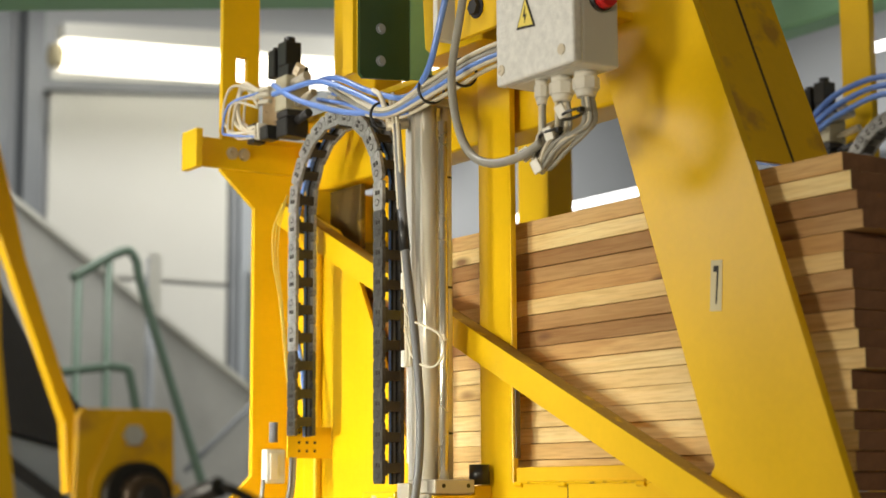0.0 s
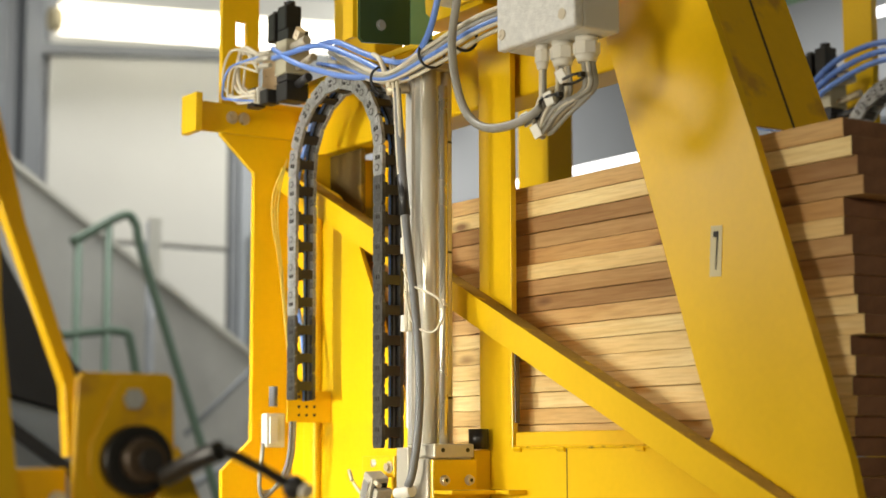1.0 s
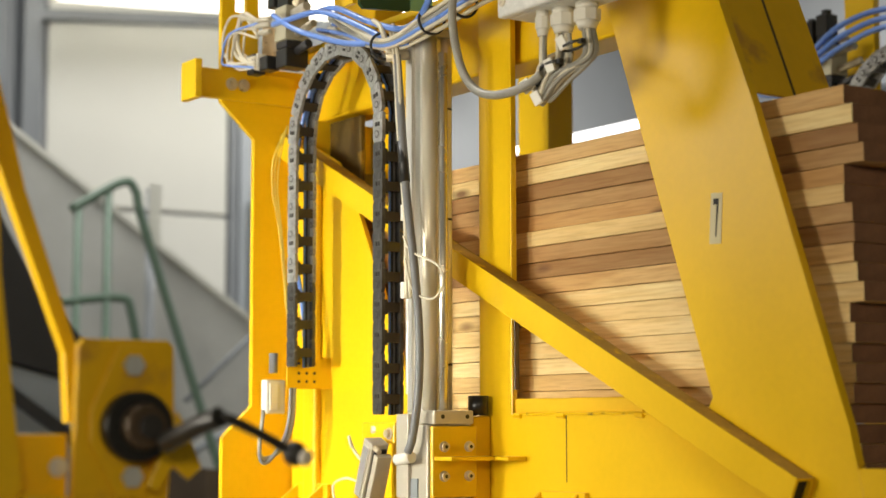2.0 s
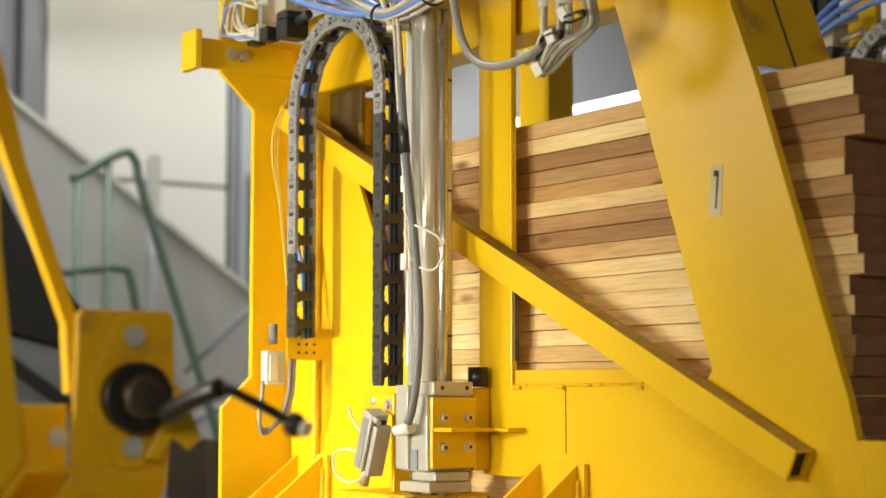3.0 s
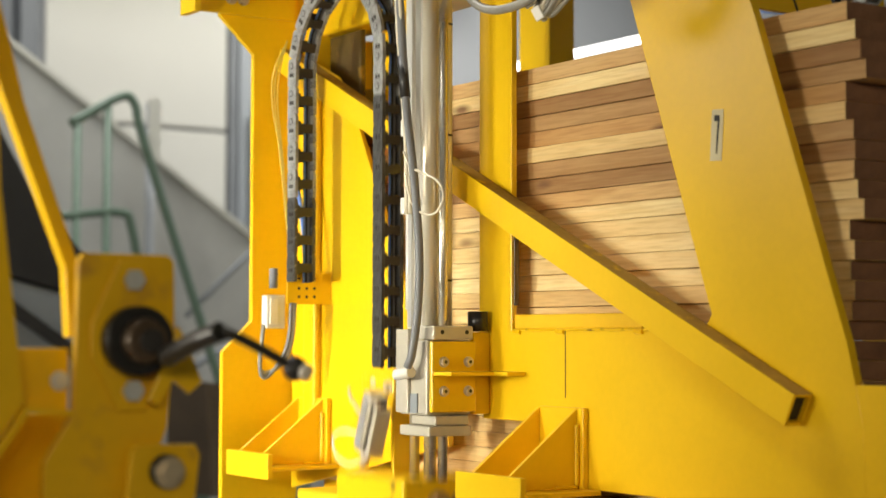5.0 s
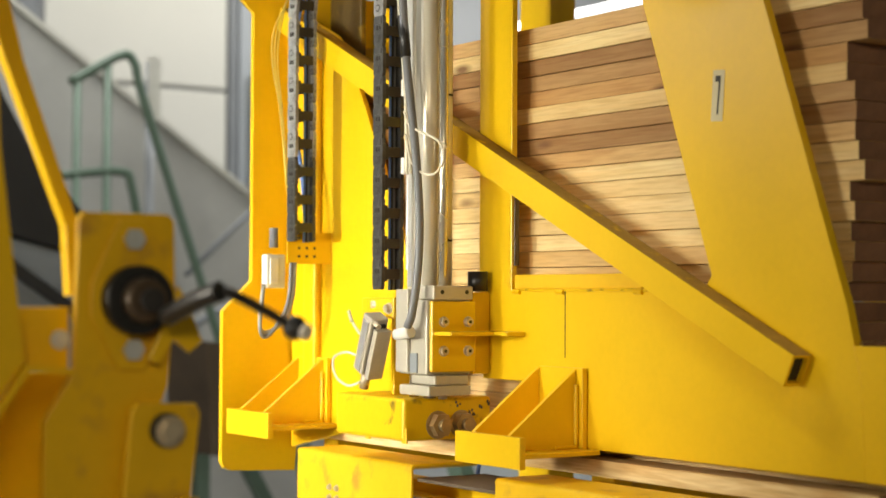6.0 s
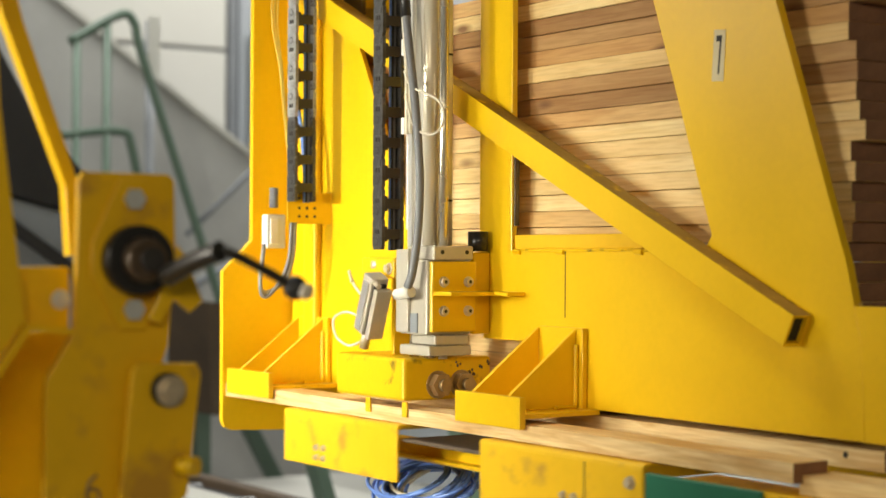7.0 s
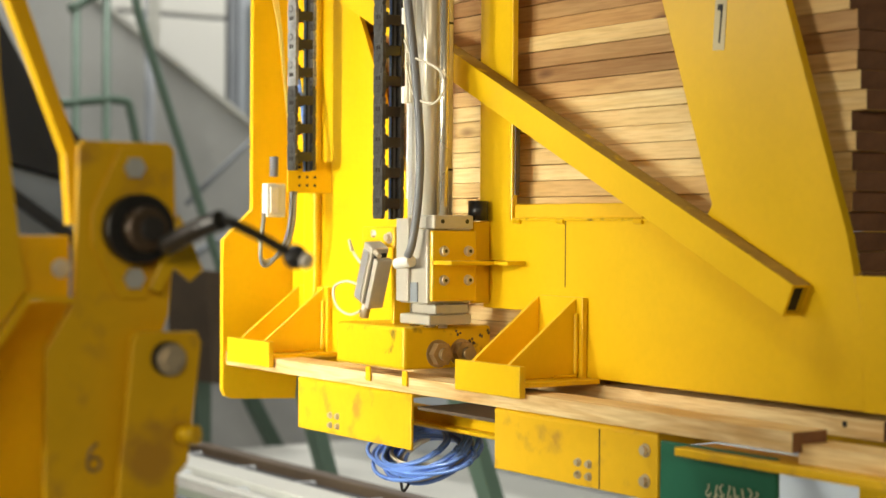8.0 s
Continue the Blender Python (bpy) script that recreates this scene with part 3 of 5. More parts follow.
def cylinder():
    c = thing("pneumatic_cylinder", "aluminium pneumatic lifting cylinder with guide rods", "cylinder")
    bm = B()
    # grooved profile tube
    w = 0.026
    prof = []
    for k in range(4):
        ang = math.pi / 2 * k
        for u, v in ((-w + 0.005, -w), (-0.007, -w), (-0.006, -w + 0.006), (0.006, -w + 0.006), (0.007, -w), (w - 0.005, -w)):
            prof.append((-2.528 + u * math.cos(ang) - v * math.sin(ang), 1.662 + u * math.sin(ang) + v * math.cos(ang)))
    prism(bm, prof, "z", 1.52, 2.19)
    tube = part("profile_tube", bm, ALU, c)
    part("type_label", box(B(), -2.5015, -2.5008, 1.668, 1.678, 2.09, 2.13), PAPER, tube)
    for y, rad in ((1.6535, 0.0150), (1.6885, 0.0125)):
        part("tie_column", rod(B(), (-2.506, y, 1.5215), (-2.506, y, 2.1905), rad, 24), COLUMN, c, "bright round column along the cylinder")
    for z in (1.60, 1.86, 2.06):
        part("band_mark", rod(B(), (-2.506, 1.6885, z), (-2.506, 1.6885, z + 0.004), 0.0128, 24), BLACK, c)
    part("end_cap", box(B(), -2.556, -2.490, 1.634, 1.704, 2.191, 2.207, 0.004), CAST, c)
    part("lower_cap", box(B(), -2.545, -2.457, 1.632, 1.716, 1.4965, 1.521, 0.003), CAST, c)
    part("guide_block", box(B(), -2.562, -2.472, 1.628, 1.72, 1.365, 1.496, 0.003), CAST, c)
    part("guide_flange", box(B(), -2.540, -2.464, 1.640, 1.712, 1.347, 1.364, 0.003), CAST, c)
    part("base_flange", box(B(), -2.558, -2.462, 1.626, 1.716, 1.328, 1.346, 0.003), CAST, c)
    part("guide_side_cap", box(B(), -2.5615, -2.5225, 1.620, 1.6278, 1.368, 1.515, 0.002), CAST, c)
    part("side_slot", box(B(), -2.532, -2.500, 1.6255, 1.6276, 1.368, 1.402), STEEL_GREY, c)
    for y in (1.63, 1.682):
        part("cap_screw", rod(B(), (-2.457, y + 0.02, 1.51), (-2.4562, y + 0.02, 1.51), 0.004, 8), BLACK, c)
    plate = part("clamp_plate", box(B(), -2.466, -2.456, 1.628, 1.723, 1.370, 1.494, 0.003), YELLOW, c, "yellow clamp plate with four screws")
    for y in (1.652, 1.704):
        for z in (1.407, 1.458):
            hex_bolt(plate, (-2.456, y, z), (1, 0, 0), 0.007, 0.008, socket=True)
    part("shelf", box(B(), -2.4555, -2.40, 1.63, 1.755, 1.4345, 1.4415, 0.001), YELLOW, plate)
    part("shelf_end", box(B(), -2.456, -2.36, 1.72, 1.758, 1.4345, 1.4415, 0.001), YELLOW, plate)
    part("weld_flange", box(B(), -2.480, -2.468, 1.7235, 1.759, 1.365, 1.51, 0.002), YELLOW, plate)
    part("shock_absorber", rod(B(), (-2.475, 1.738, 1.512), (-2.475, 1.738, 1.547), 0.018, 20), BLACK, c)
    part("air_fitting", rod(B(), (-2.565, 1.60, 2.16), (-2.545, 1.636, 2.165), 0.010, 12), BOLT, c)
    part("air_fitting", rod(B(), (-2.53, 1.602, 1.435), (-2.488, 1.606, 1.44), 0.010, 12), NYLON, c)
    part("sensor_rail", box(B(), -2.562, -2.555, 1.64, 1.65, 1.55, 2.16, 0.001), ALU, c)
    return c


cylinder()
PUSHER = thing("pusher", "yellow pushing head on guide rods, with worn paint", "pusher")


def pusher(p):
    head = part("head_block", box(B(), -2.737, -2.502, 1.600, 1.788, 1.248, 1.323, 0.006), WORN, p, "yellow hollow block with chipped paint")
    rng = random.Random(21)
    for k in range(16):
        y, z = rng.uniform(1.70, 1.782), rng.uniform(1.290, 1.316)
        part("paint_chip", rod(B(), (-2.5025, y, z), (-2.5008, y + 0.001, z), rng.uniform(0.0015, 0.0038), 7), CHIP_AND_SHADE, head)
    for y in (1.672, 1.722):
        part("nut", rod(B(), (-2.4995, y, 1.275), (-2.484, y, 1.275), 0.0215, 6), RUSTY, head)
        part("washer", rod(B(), (-2.502, y, 1.275), (-2.4998, y, 1.275), 0.025, 20), RUSTY, head)
        part("stud", rod(B(), (-2.4838, y, 1.275), (-2.474, y, 1.275), 0.011, 16), RUSTY, head)
    for x, y, r, top in ((-2.545, 1.650, 0.009, 1.95), (-2.510, 1.66, 0.011, 1.95), (-2.482, 1.668, 0.0085, 2.16)):
        part("guide_rod", rod(B(), (x, y, 1.322), (x, y, top), r, 18), STEEL, p, "polished steel rod")
    # carrier for the end of the drag chain
    for y, x0, x1 in ((1.640, -2.712, -2.60), (1.703, -2.66, -2.60)):
        part("carrier_ear", box(B(), x0, x1, y, y + 0.007, 1.462, 1.500, 0.003), YELLOW, p)
    part("carrier_pin", rod(B(), (-2.67, 1.635, 1.487), (-2.65, 1.70, 1.487), 0.007, 12), BOLT, p)
    part("carrier_upright", box(B(), -2.632, -2.622, 1.655, 1.70, 1.322, 1.50, 0.002), YELLOW, p)
    hex_bolt(p, (-2.615, 1.640, 1.480), (0, -1, 0), 0.008, 0.009)
    unit = part("sensor_unit", box(B(), -0.020, 0.012, -0.018, 0.018, -0.056, 0.056, 0.003), CAST, p, "grey aluminium switching unit, tilted")
    unit.matrix_local = pose(-2.634, 1.615, 1.415, 3, 25, 0)
    part("cover", box(B(), -0.014, 0.006, -0.0205, -0.0182, -0.05, 0.046, 0.0005), ALU, unit)
    part("side_body", box(B(), 0.0165, 0.030, -0.014, 0.018, -0.058, 0.040, 0.002), CAST, unit)
    part("hinge", rod(B(), (0.012, -0.012, 0.05), (0.030, -0.012, 0.05), 0.005, 10), BOLT, unit)
    part("slot", box(B(), 0.0122, 0.0163, -0.012, 0.012, -0.048, 0.046), BLACK, unit)
    part("stem", rod(B(), (0.002, 0, -0.088), (0.002, 0, -0.0565), 0.009, 12), BOLT, unit)
    part("sensor_cable", hose(B(), ((-2.665, 1.61, 1.345), (-2.70, 1.605, 1.337), (-2.745, 1.605, 1.352), (-2.755, 1.605, 1.385), (-2.72, 1.61, 1.398), (-2.68, 1.615, 1.392)), 0.0025, 8), HOSE_CREAM, p)
    part("sensor_cable", hose(B(), ((-2.69, 1.605, 1.455), (-2.70, 1.605, 1.475), (-2.69, 1.61, 1.45), (-2.665, 1.612, 1.43)), 0.003, 8), HOSE_CREAM, p)


pusher(PUSHER)
PINS = []
for x in (-2.628, -2.505):
    pin = part("hold_pin", box(B(), x - 0.008, x + 0.008, 1.6025, 1.6065, 1.208, 1.235, 0.0015), YELLOW, PUSHER, "small yellow retaining finger")
    PINS.append(pin)


# ---- drag chain: each link is a rigid piece on the loop ----
PITCH, RADIUS = 0.0565, 0.166
X_LEFT, X_RIGHT = -3.010, -2.678
Z_ANCHOR, Z_END, Y_CHAIN = 1.612, 1.515, 1.652
Z_TURN = 2.252 - RADIUS - 0.019
LENGTH = (Z_TURN - Z_ANCHOR) + math.pi * RADIUS + (Z_TURN - Z_END)
LINKS = round(LENGTH / PITCH)


def link_pose(u, drop):
    """Pose of the link at arc length u from the anchor, when the pusher has gone down by drop."""
    zt = Z_TURN - drop / 2
    up = zt - Z_ANCHOR
    xc = (X_LEFT + X_RIGHT) / 2
    r = (X_RIGHT - X_LEFT) / 2
    if u < up:
        return pose(X_LEFT, Y_CHAIN, Z_ANCHOR + u)
    v = u - up
    if v < math.pi * r:
        a = v / r
        return pose(xc - r * math.cos(a), Y_CHAIN, zt + r * math.sin(a), 0, math.degrees(a), 0)
    return pose(X_RIGHT, Y_CHAIN, zt - (v - math.pi * r), 0, 179.9, 0)


def link_mesh(mat):
    """One link: two side plates with a pivot boss, and two cross bars. Z runs along the chain, Y across it."""
    bm = B()
    h, w, e = 0.0165, 0.048, 0.0288
    for y, s in ((0.0, -1), (w - 0.007, 1)):
        prism(bm, ((h, 0.021), (h * 0.80, e), (-h * 0.80, e), (-h, 0.021), (-h, -0.024), (-h * 0.86, -e + 0.001), (h * 0.86, -e + 0.001), (h, -0.024)), "y", y, y + 0.007)
        y1 = y - 0.0015 if s < 0 else y + 0.0085
        for rad, out, mi in ((0.0095, 0.0, 0), (0.0072, 0.0006, 1), (0.0050, 0.0012, 0)):
            rod(bm, (0, y + 0.003, 0.014), (0, y1 + s * out, 0.014), rad, 14, mi=mi)
        box(bm, -0.012, 0.012, min(y + 0.003, y1), max(y + 0.003, y1), -0.024, -0.013, mi=0)
        for x in (-0.007, 0.002):
            box(bm, x, x + 0.005, min(y + 0.003, y1 + s * 0.0004), max(y + 0.003, y1 + s * 0.0004), -0.009, -0.001, mi=1)
    for x in (-h + 0.001, h - 0.005):
        box(bm, x, x + 0.004, 0.0072, w - 0.0072, -0.0095, 0.0095, 0.0008, mi=1)
        box(bm, x + 0.0005, x + 0.0035, 0.0072, 0.013, -0.014, 0.014, mi=1)
    return mesh_of("chain_link", bm, mat, LINK_DARK)


CHAIN = thing("drag_chain", "grey plastic cable drag chain hanging in a loop, blue hoses inside", "drag chain")
LINK_MESH, LINK_MESH_DARK = link_mesh(LINK), link_mesh(LINK_BLACK)
CHAIN_LINKS = []
# the links that roll over the bend are scuffed and dusty, those at the ends stay dark
DUSTY_FROM, DUSTY_TO = 0.16, (Z_TURN - Z_ANCHOR) + math.pi * RADIUS + 0.04
for k in range(LINKS):
    u = (k + 0.5) * LENGTH / LINKS
    ob = new("chain_link", LINK_MESH if DUSTY_FROM < u < DUSTY_TO else LINK_MESH_DARK)
    ob.parent = CHAIN
    CHAIN_LINKS.append(ob)
HOSE_MESHES = []
for y, r, mat in ((0.0285, 0.0024, HOSE_BLUE), (0.0335, 0.0026, BLACK), (0.0385, 0.0024, HOSE_GREY)):
    HOSE_MESHES.append(mesh_of("inner_hose", rod(B(), (0.003, y, -0.0295), (0.003, y, 0.0295), r, 8), mat))
for ob in CHAIN_LINKS:
    for me in HOSE_MESHES:
        h = new("inner_hose", me)
        h.parent = ob


def chain_anchor():
    a = thing("chain_anchor", "yellow perforated mounting plate for the drag chain", "mounting plate")
    bm = box(B(), -3.033, -3.029, 1.655, 1.7575, 1.568, 1.632, 0.001)
    part("plate", bm, YELLOW, a)
    for y in (1.682, 1.700, 1.718):
        for z in (1.583, 1.600, 1.620):
            part("hole", rod(B(), (-3.029, y, z), (-3.0282, y, z), 0.0032, 8), BLACK, a)
    t = thing("terminal_box", "small grey plastic connector housing", "connector")
    part("body", box(B(), -3.06, -3.036, 1.612, 1.655, 1.518, 1.586, 0.003), WHITE_BOX, t)
    part("cover", box(B(), -3.0355, -3.031, 1.618, 1.636, 1.526, 1.578, 0.001), NYLON, t)
    part("gland", rod(B(), (-3.045, 1.632, 1.60), (-3.045, 1.632, 1.64), 0.009, 12), HOSE_GREY, t)
    for dx, mat, dz in ((0, HOSE_GREY, 0), (0.008, HOSE_LIGHT, 0.01)):
        solid("cable", hose(B(), ((-3.03, 1.665 + dx, 1.57), (-3.03, 1.66 + dx, 1.50), (-3.04, 1.648 + dx, 1.455), (-3.05, 1.62 + dx, 1.42 + dz), (-3.05, 1.605, 1.44), (-3.045, 1.61, 1.526)), 0.0045, 8), mat, "grey cable looping under the connector", "cable")
    for k in range(3):
        solid("cable", hose(B(), ((-3.10, 1.69, 2.12), (-3.10, 1.672 - 0.007 * k, 2.05), (-3.10, 1.668 - 0.006 * k, 1.98), (-3.09, 1.675 - 0.003 * k, 1.88), (-3.07, 1.685, 1.64)), 0.0014, 6), SIGN, "thin pale cable along the end plate", "cable")


chain_anchor()

# ---- boards ----


def board_mesh(length, depth, height):
    bm = box(B(), -length, 0, 0, depth, 0, height, 0.0012)
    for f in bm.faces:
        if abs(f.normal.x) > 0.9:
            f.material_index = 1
    return bm


def board(length, depth, height, at, label, group, mats=(PLANK, ENDS), turn=0.0, name="board"):
    ob = new(name, mesh_of(name, board_mesh(length, depth, height), *mats))
    ob.matrix_world = pose(*at, 0, 0, turn)
    return tagged(ob, label, "board", group)


def stack():
    rng = random.Random(4)
    z = 1.2445
    # kinds of timber from the top course down: m mixed, p pale, d brown; pale below
    kinds = "mpddmpddmppppp"
    courses = 26
    for k in range(courses):
        h = 0.02835 + rng.uniform(-0.0006, 0.0006)
        off = rng.choice((0.0, 0.0, -0.012, 0.01, 0.015, -0.02)) + rng.uniform(-0.004, 0.004)
        dy = rng.uniform(-0.003, 0.004)
        top = courses - 1 - k
        kind = kinds[top] if top < len(kinds) else "p"
        mat, word = {"m": (PLANK, "sawn wooden board in a stack"), "p": (PLANK_PALE, "pale sawn wooden board in a stack"),
                     "d": (PLANK_BROWN, "brown sawn wooden board in a stack")}[kind]
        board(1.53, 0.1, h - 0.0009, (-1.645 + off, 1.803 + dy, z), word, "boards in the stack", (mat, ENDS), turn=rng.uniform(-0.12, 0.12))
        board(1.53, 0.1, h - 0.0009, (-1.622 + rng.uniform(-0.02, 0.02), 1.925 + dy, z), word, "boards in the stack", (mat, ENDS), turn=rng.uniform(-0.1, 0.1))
        z += h
    for y in (1.905, 1.975, 2.045):
        board(1.66, 0.064, 0.0285, (-1.56, y, 1.2135), "sawn wooden lath under the stack", "laths under the stack", (LATH, ENDS), name="lath")


stack()
FRONT_BOARD = board(1.66, 0.064, 0.0275, (0, 0, 0), "pale sawn wooden lath, drawn out of the stack", "laths under the stack", (LATH, ENDS), name="lath")
BACK_BOARD = board(1.66, 0.064, 0.0285, (0, 0, 0), "pale sawn wooden lath below the side plate", "laths under the stack", (LATH, ENDS), name="lath")

part("nail_hole", rod(B(), (-0.07, -0.0006, 0.018), (-0.07, 0.001, 0.018), 0.0045, 10), BLACK, BACK_BOARD)
part("nail_hole", rod(B(), (-0.62, 0.03, 0.0280), (-0.62, 0.03, 0.0291), 0.005, 10), BLACK, BACK_BOARD)

# ---- the carriage that draws the laths ----
CARRIAGE = thing("carriage", "yellow sliding carriage of bent steel plates, soiled", "carriage")


def carriage(c):
    for x0, x1 in ((-2.918, -2.508), (-2.256, -1.852)):
        bm = box(B(), x0, x1, 0, 0.006, -0.102, -0.008, 0.002)
        box(bm, x0, x1, 0.008, 0.11, -0.0065, -0.0005, 0.002)
        # rounded bend between the two legs
        pts = [(0.0, -0.009)] + [(0.0085 - 0.0085 * math.cos(a), -0.009 + 0.0085 * math.sin(a)) for a in [math.pi / 2 * k / 5 for k in range(6)]] + [(0.0085, -0.0062), (0.006, -0.009)]
        prism(bm, pts, "x", x0, x1)
        angle = part("angle_plate", bm, DIRTY, c)
        bx = -2.79 if x0 < -2.5 else -2.035
        for dx in (0.0, 0.026):
            for dz in (-0.066, -0.085):
                hex_bolt(angle, (bx + dx, 0, dz), (0, -1, 0), 0.005, 0.006)
        if x0 > -2.5:
            for dz in (-0.03, -0.075):
                hex_bolt(angle, (-1.878, 0, dz), (0, -1, 0), 0.0075, 0.008)
            part("seam", box(B(), -1.985, -1.983, -0.0008, 0.0005, -0.1, -0.01), INK, angle)
    part("cross_beam", box(B(), -2.95, -1.85, 0.118, 0.16, -0.082, -0.046, 0.003), YELLOW, c)
    part("cross_flange", box(B(), -2.95, -1.85, 0.09, 0.1175, -0.074, -0.068, 0.002), YELLOW, c)
    # Sheet added for the dark, shaded gap between the angle plates.
    part("shade_sheet", box(B(), -2.507, -2.257, 0.012, 0.158, -0.030, -0.024, 0.001), STEEL_AND_SHADE, c, "dark sheet standing in for the shade under the laths")
    part("hook", prism(B(), ((-2.365, -0.090), (-2.34, -0.078), (-2.318, -0.070), (-2.318, -0.108), (-2.345, -0.108)), "y", 0.105, 0.113), WALL_WHITE, c)
    g = part("green_plate", box(B(), -1.850, -1.617, 0.002, 0.010, -0.125, -0.012, 0.003), TEAL, c, "green plate with chalk marks that cannot be read")
    rng = random.Random(3)
    for k in range(8):
        x, z = -1.750 + k * 0.0135, -0.060 + rng.uniform(-0.002, 0.002)
        bm = B()
        pts = [(x + rng.uniform(0, 0.009), -0.0002, z - 0.018 * j / 3 + rng.uniform(-0.002, 0.002)) for j in range(4)]
        hose(bm, pts, 0.0012, 5, 3)
        hose(bm, [(x + 0.002, -0.0002, z - 0.017), (x + 0.006, -0.0002, z - 0.018), (x + 0.010, -0.0002, z - 0.012)], 0.0012, 5, 3)
        part("chalk_mark", bm, CHALK, g)


carriage(CARRIAGE)
solid("guide_arm", box(B(), -1.795, -1.20, 1.60, 1.68, 1.180, 1.1925, 0.002), DIRTY, "flat yellow guide arm under the laths", "guide arm")
part("bracket", box(B(), -1.26, -1.21, 1.66, 1.80, 1.13, 1.179, 0.002), DIRTY, bpy.data.objects["guide_arm"])
board(0.56, 0.064, 0.026, (-1.02, 1.625, 1.193), "pale sawn wooden lath on the guide arm", "laths under the stack", (LATH, ENDS), name="lath")


def hose_coil():
    c = thing("hose_coil", "coil of blue air hose, tied up below the frame", "hose")
    rng = random.Random(7)
    for k in range(22):
        rx, rz = 0.125 + rng.uniform(-0.045, 0.035), 0.048 + rng.uniform(-0.02, 0.016)
        cx, cz, cy = -2.70 + rng.uniform(-0.025, 0.025), 1.072 + rng.uniform(-0.010, 0.012), 1.78 + rng.uniform(-0.03, 0.03)
        pts = [(cx + rx * math.cos(a), cy + 0.05 * math.sin(a), cz + rz * math.sin(a + 0.25) - 0.004 * math.cos(a)) for a in [2 * math.pi * i / 14 for i in range(15)]]
        part("turn", hose(B(), pts, 0.0042, 8, 4), HOSE_CREAM if k % 6 == 5 else HOSE_BLUE, c)
    part("cable_tie", hose(B(), ((-2.70, 1.72, 1.03), (-2.70, 1.73, 1.00), (-2.69, 1.76, 1.06)), 0.003, 6), BLACK, c)
    part("hanger", hose(B(), ((-2.62, 1.83, 1.11), (-2.62, 1.84, 1.16), (-2.62, 1.85, 1.21)), 0.004, 6), HOSE_BLUE, c)


hose_coil()


# ---- electrical box, valves, cables ----


def electrical_box():
    e = thing("electrical_box", "pale grey electrical enclosure with a red button and cable glands", "electrical box")
    x0, x1, z0, z1 = -2.153, -1.955, 2.142, 2.40
    body = part("body", box(B(), x0, x1, 1.571, 1.642, z0, z1, 0.004), WHITE_BOX, e)
    lid = part("lid", box(B(), x0 - 0.001, x1 + 0.001, 1.552, 1.570, z0 - 0.001, z1, 0.004), LID, e)
    for x in (x0 + 0.014, x1 - 0.028):
        part("screw", rod(B(), (x, 1.5525, z0 + 0.024), (x, 1.550, z0 + 0.024), 0.0085, 14), BOLT, lid)
    sx, sz = -2.072, 2.222
    part("warning_sign", prism(B(), ((sx - 0.024, sz), (sx + 0.024, sz - 0.004), (sx, sz + 0.052)), "y", 1.5505, 1.5518), INK, lid, "yellow triangular high-voltage sign")
    part("sign_field", prism(B(), ((sx - 0.0195, sz + 0.003), (sx + 0.0195, sz - 0.0005), (sx, sz + 0.0445)), "y", 1.5495, 1.5504), SIGN, lid)
    part("sign_bolt", prism(B(), ((sx + 0.001, sz + 0.033), (sx - 0.005, sz + 0.016), (sx, sz + 0.017), (sx - 0.001, sz + 0.006), (sx + 0.004, sz + 0.020), (sx - 0.0005, sz + 0.019)), "y", 1.5485, 1.5494), INK, lid)
    bm = rod(B(), (x1, 1.605, 2.247), (x1 + 0.010, 1.605, 2.247), 0.021, 24)
    part("button_collar", bm, BLACK, body)
    bm = rod(B(), (x1 + 0.010, 1.605, 2.247), (x1 + 0.024, 1.605, 2.247), 0.019, 24, 0.017)
    part("button", bm, RED, body, "red push button")
    for x, y, r in ((-2.078, 1.585, 0.011), (-2.045, 1.60, 0.019), (-2.0, 1.612, 0.020)):
        bm = rod(B(), (x, y, z0), (x, y, z0 - 0.010), r * 0.9, 18)
        rod(bm, (x, y, z0 - 0.010), (x, y, z0 - 0.028), r * 1.06, 8)
        rod(bm, (x, y, z0 - 0.028), (x, y, z0 - 0.040), r * 0.95, 18, r * 0.7)
        part("cable_gland", bm, NYLON, e)


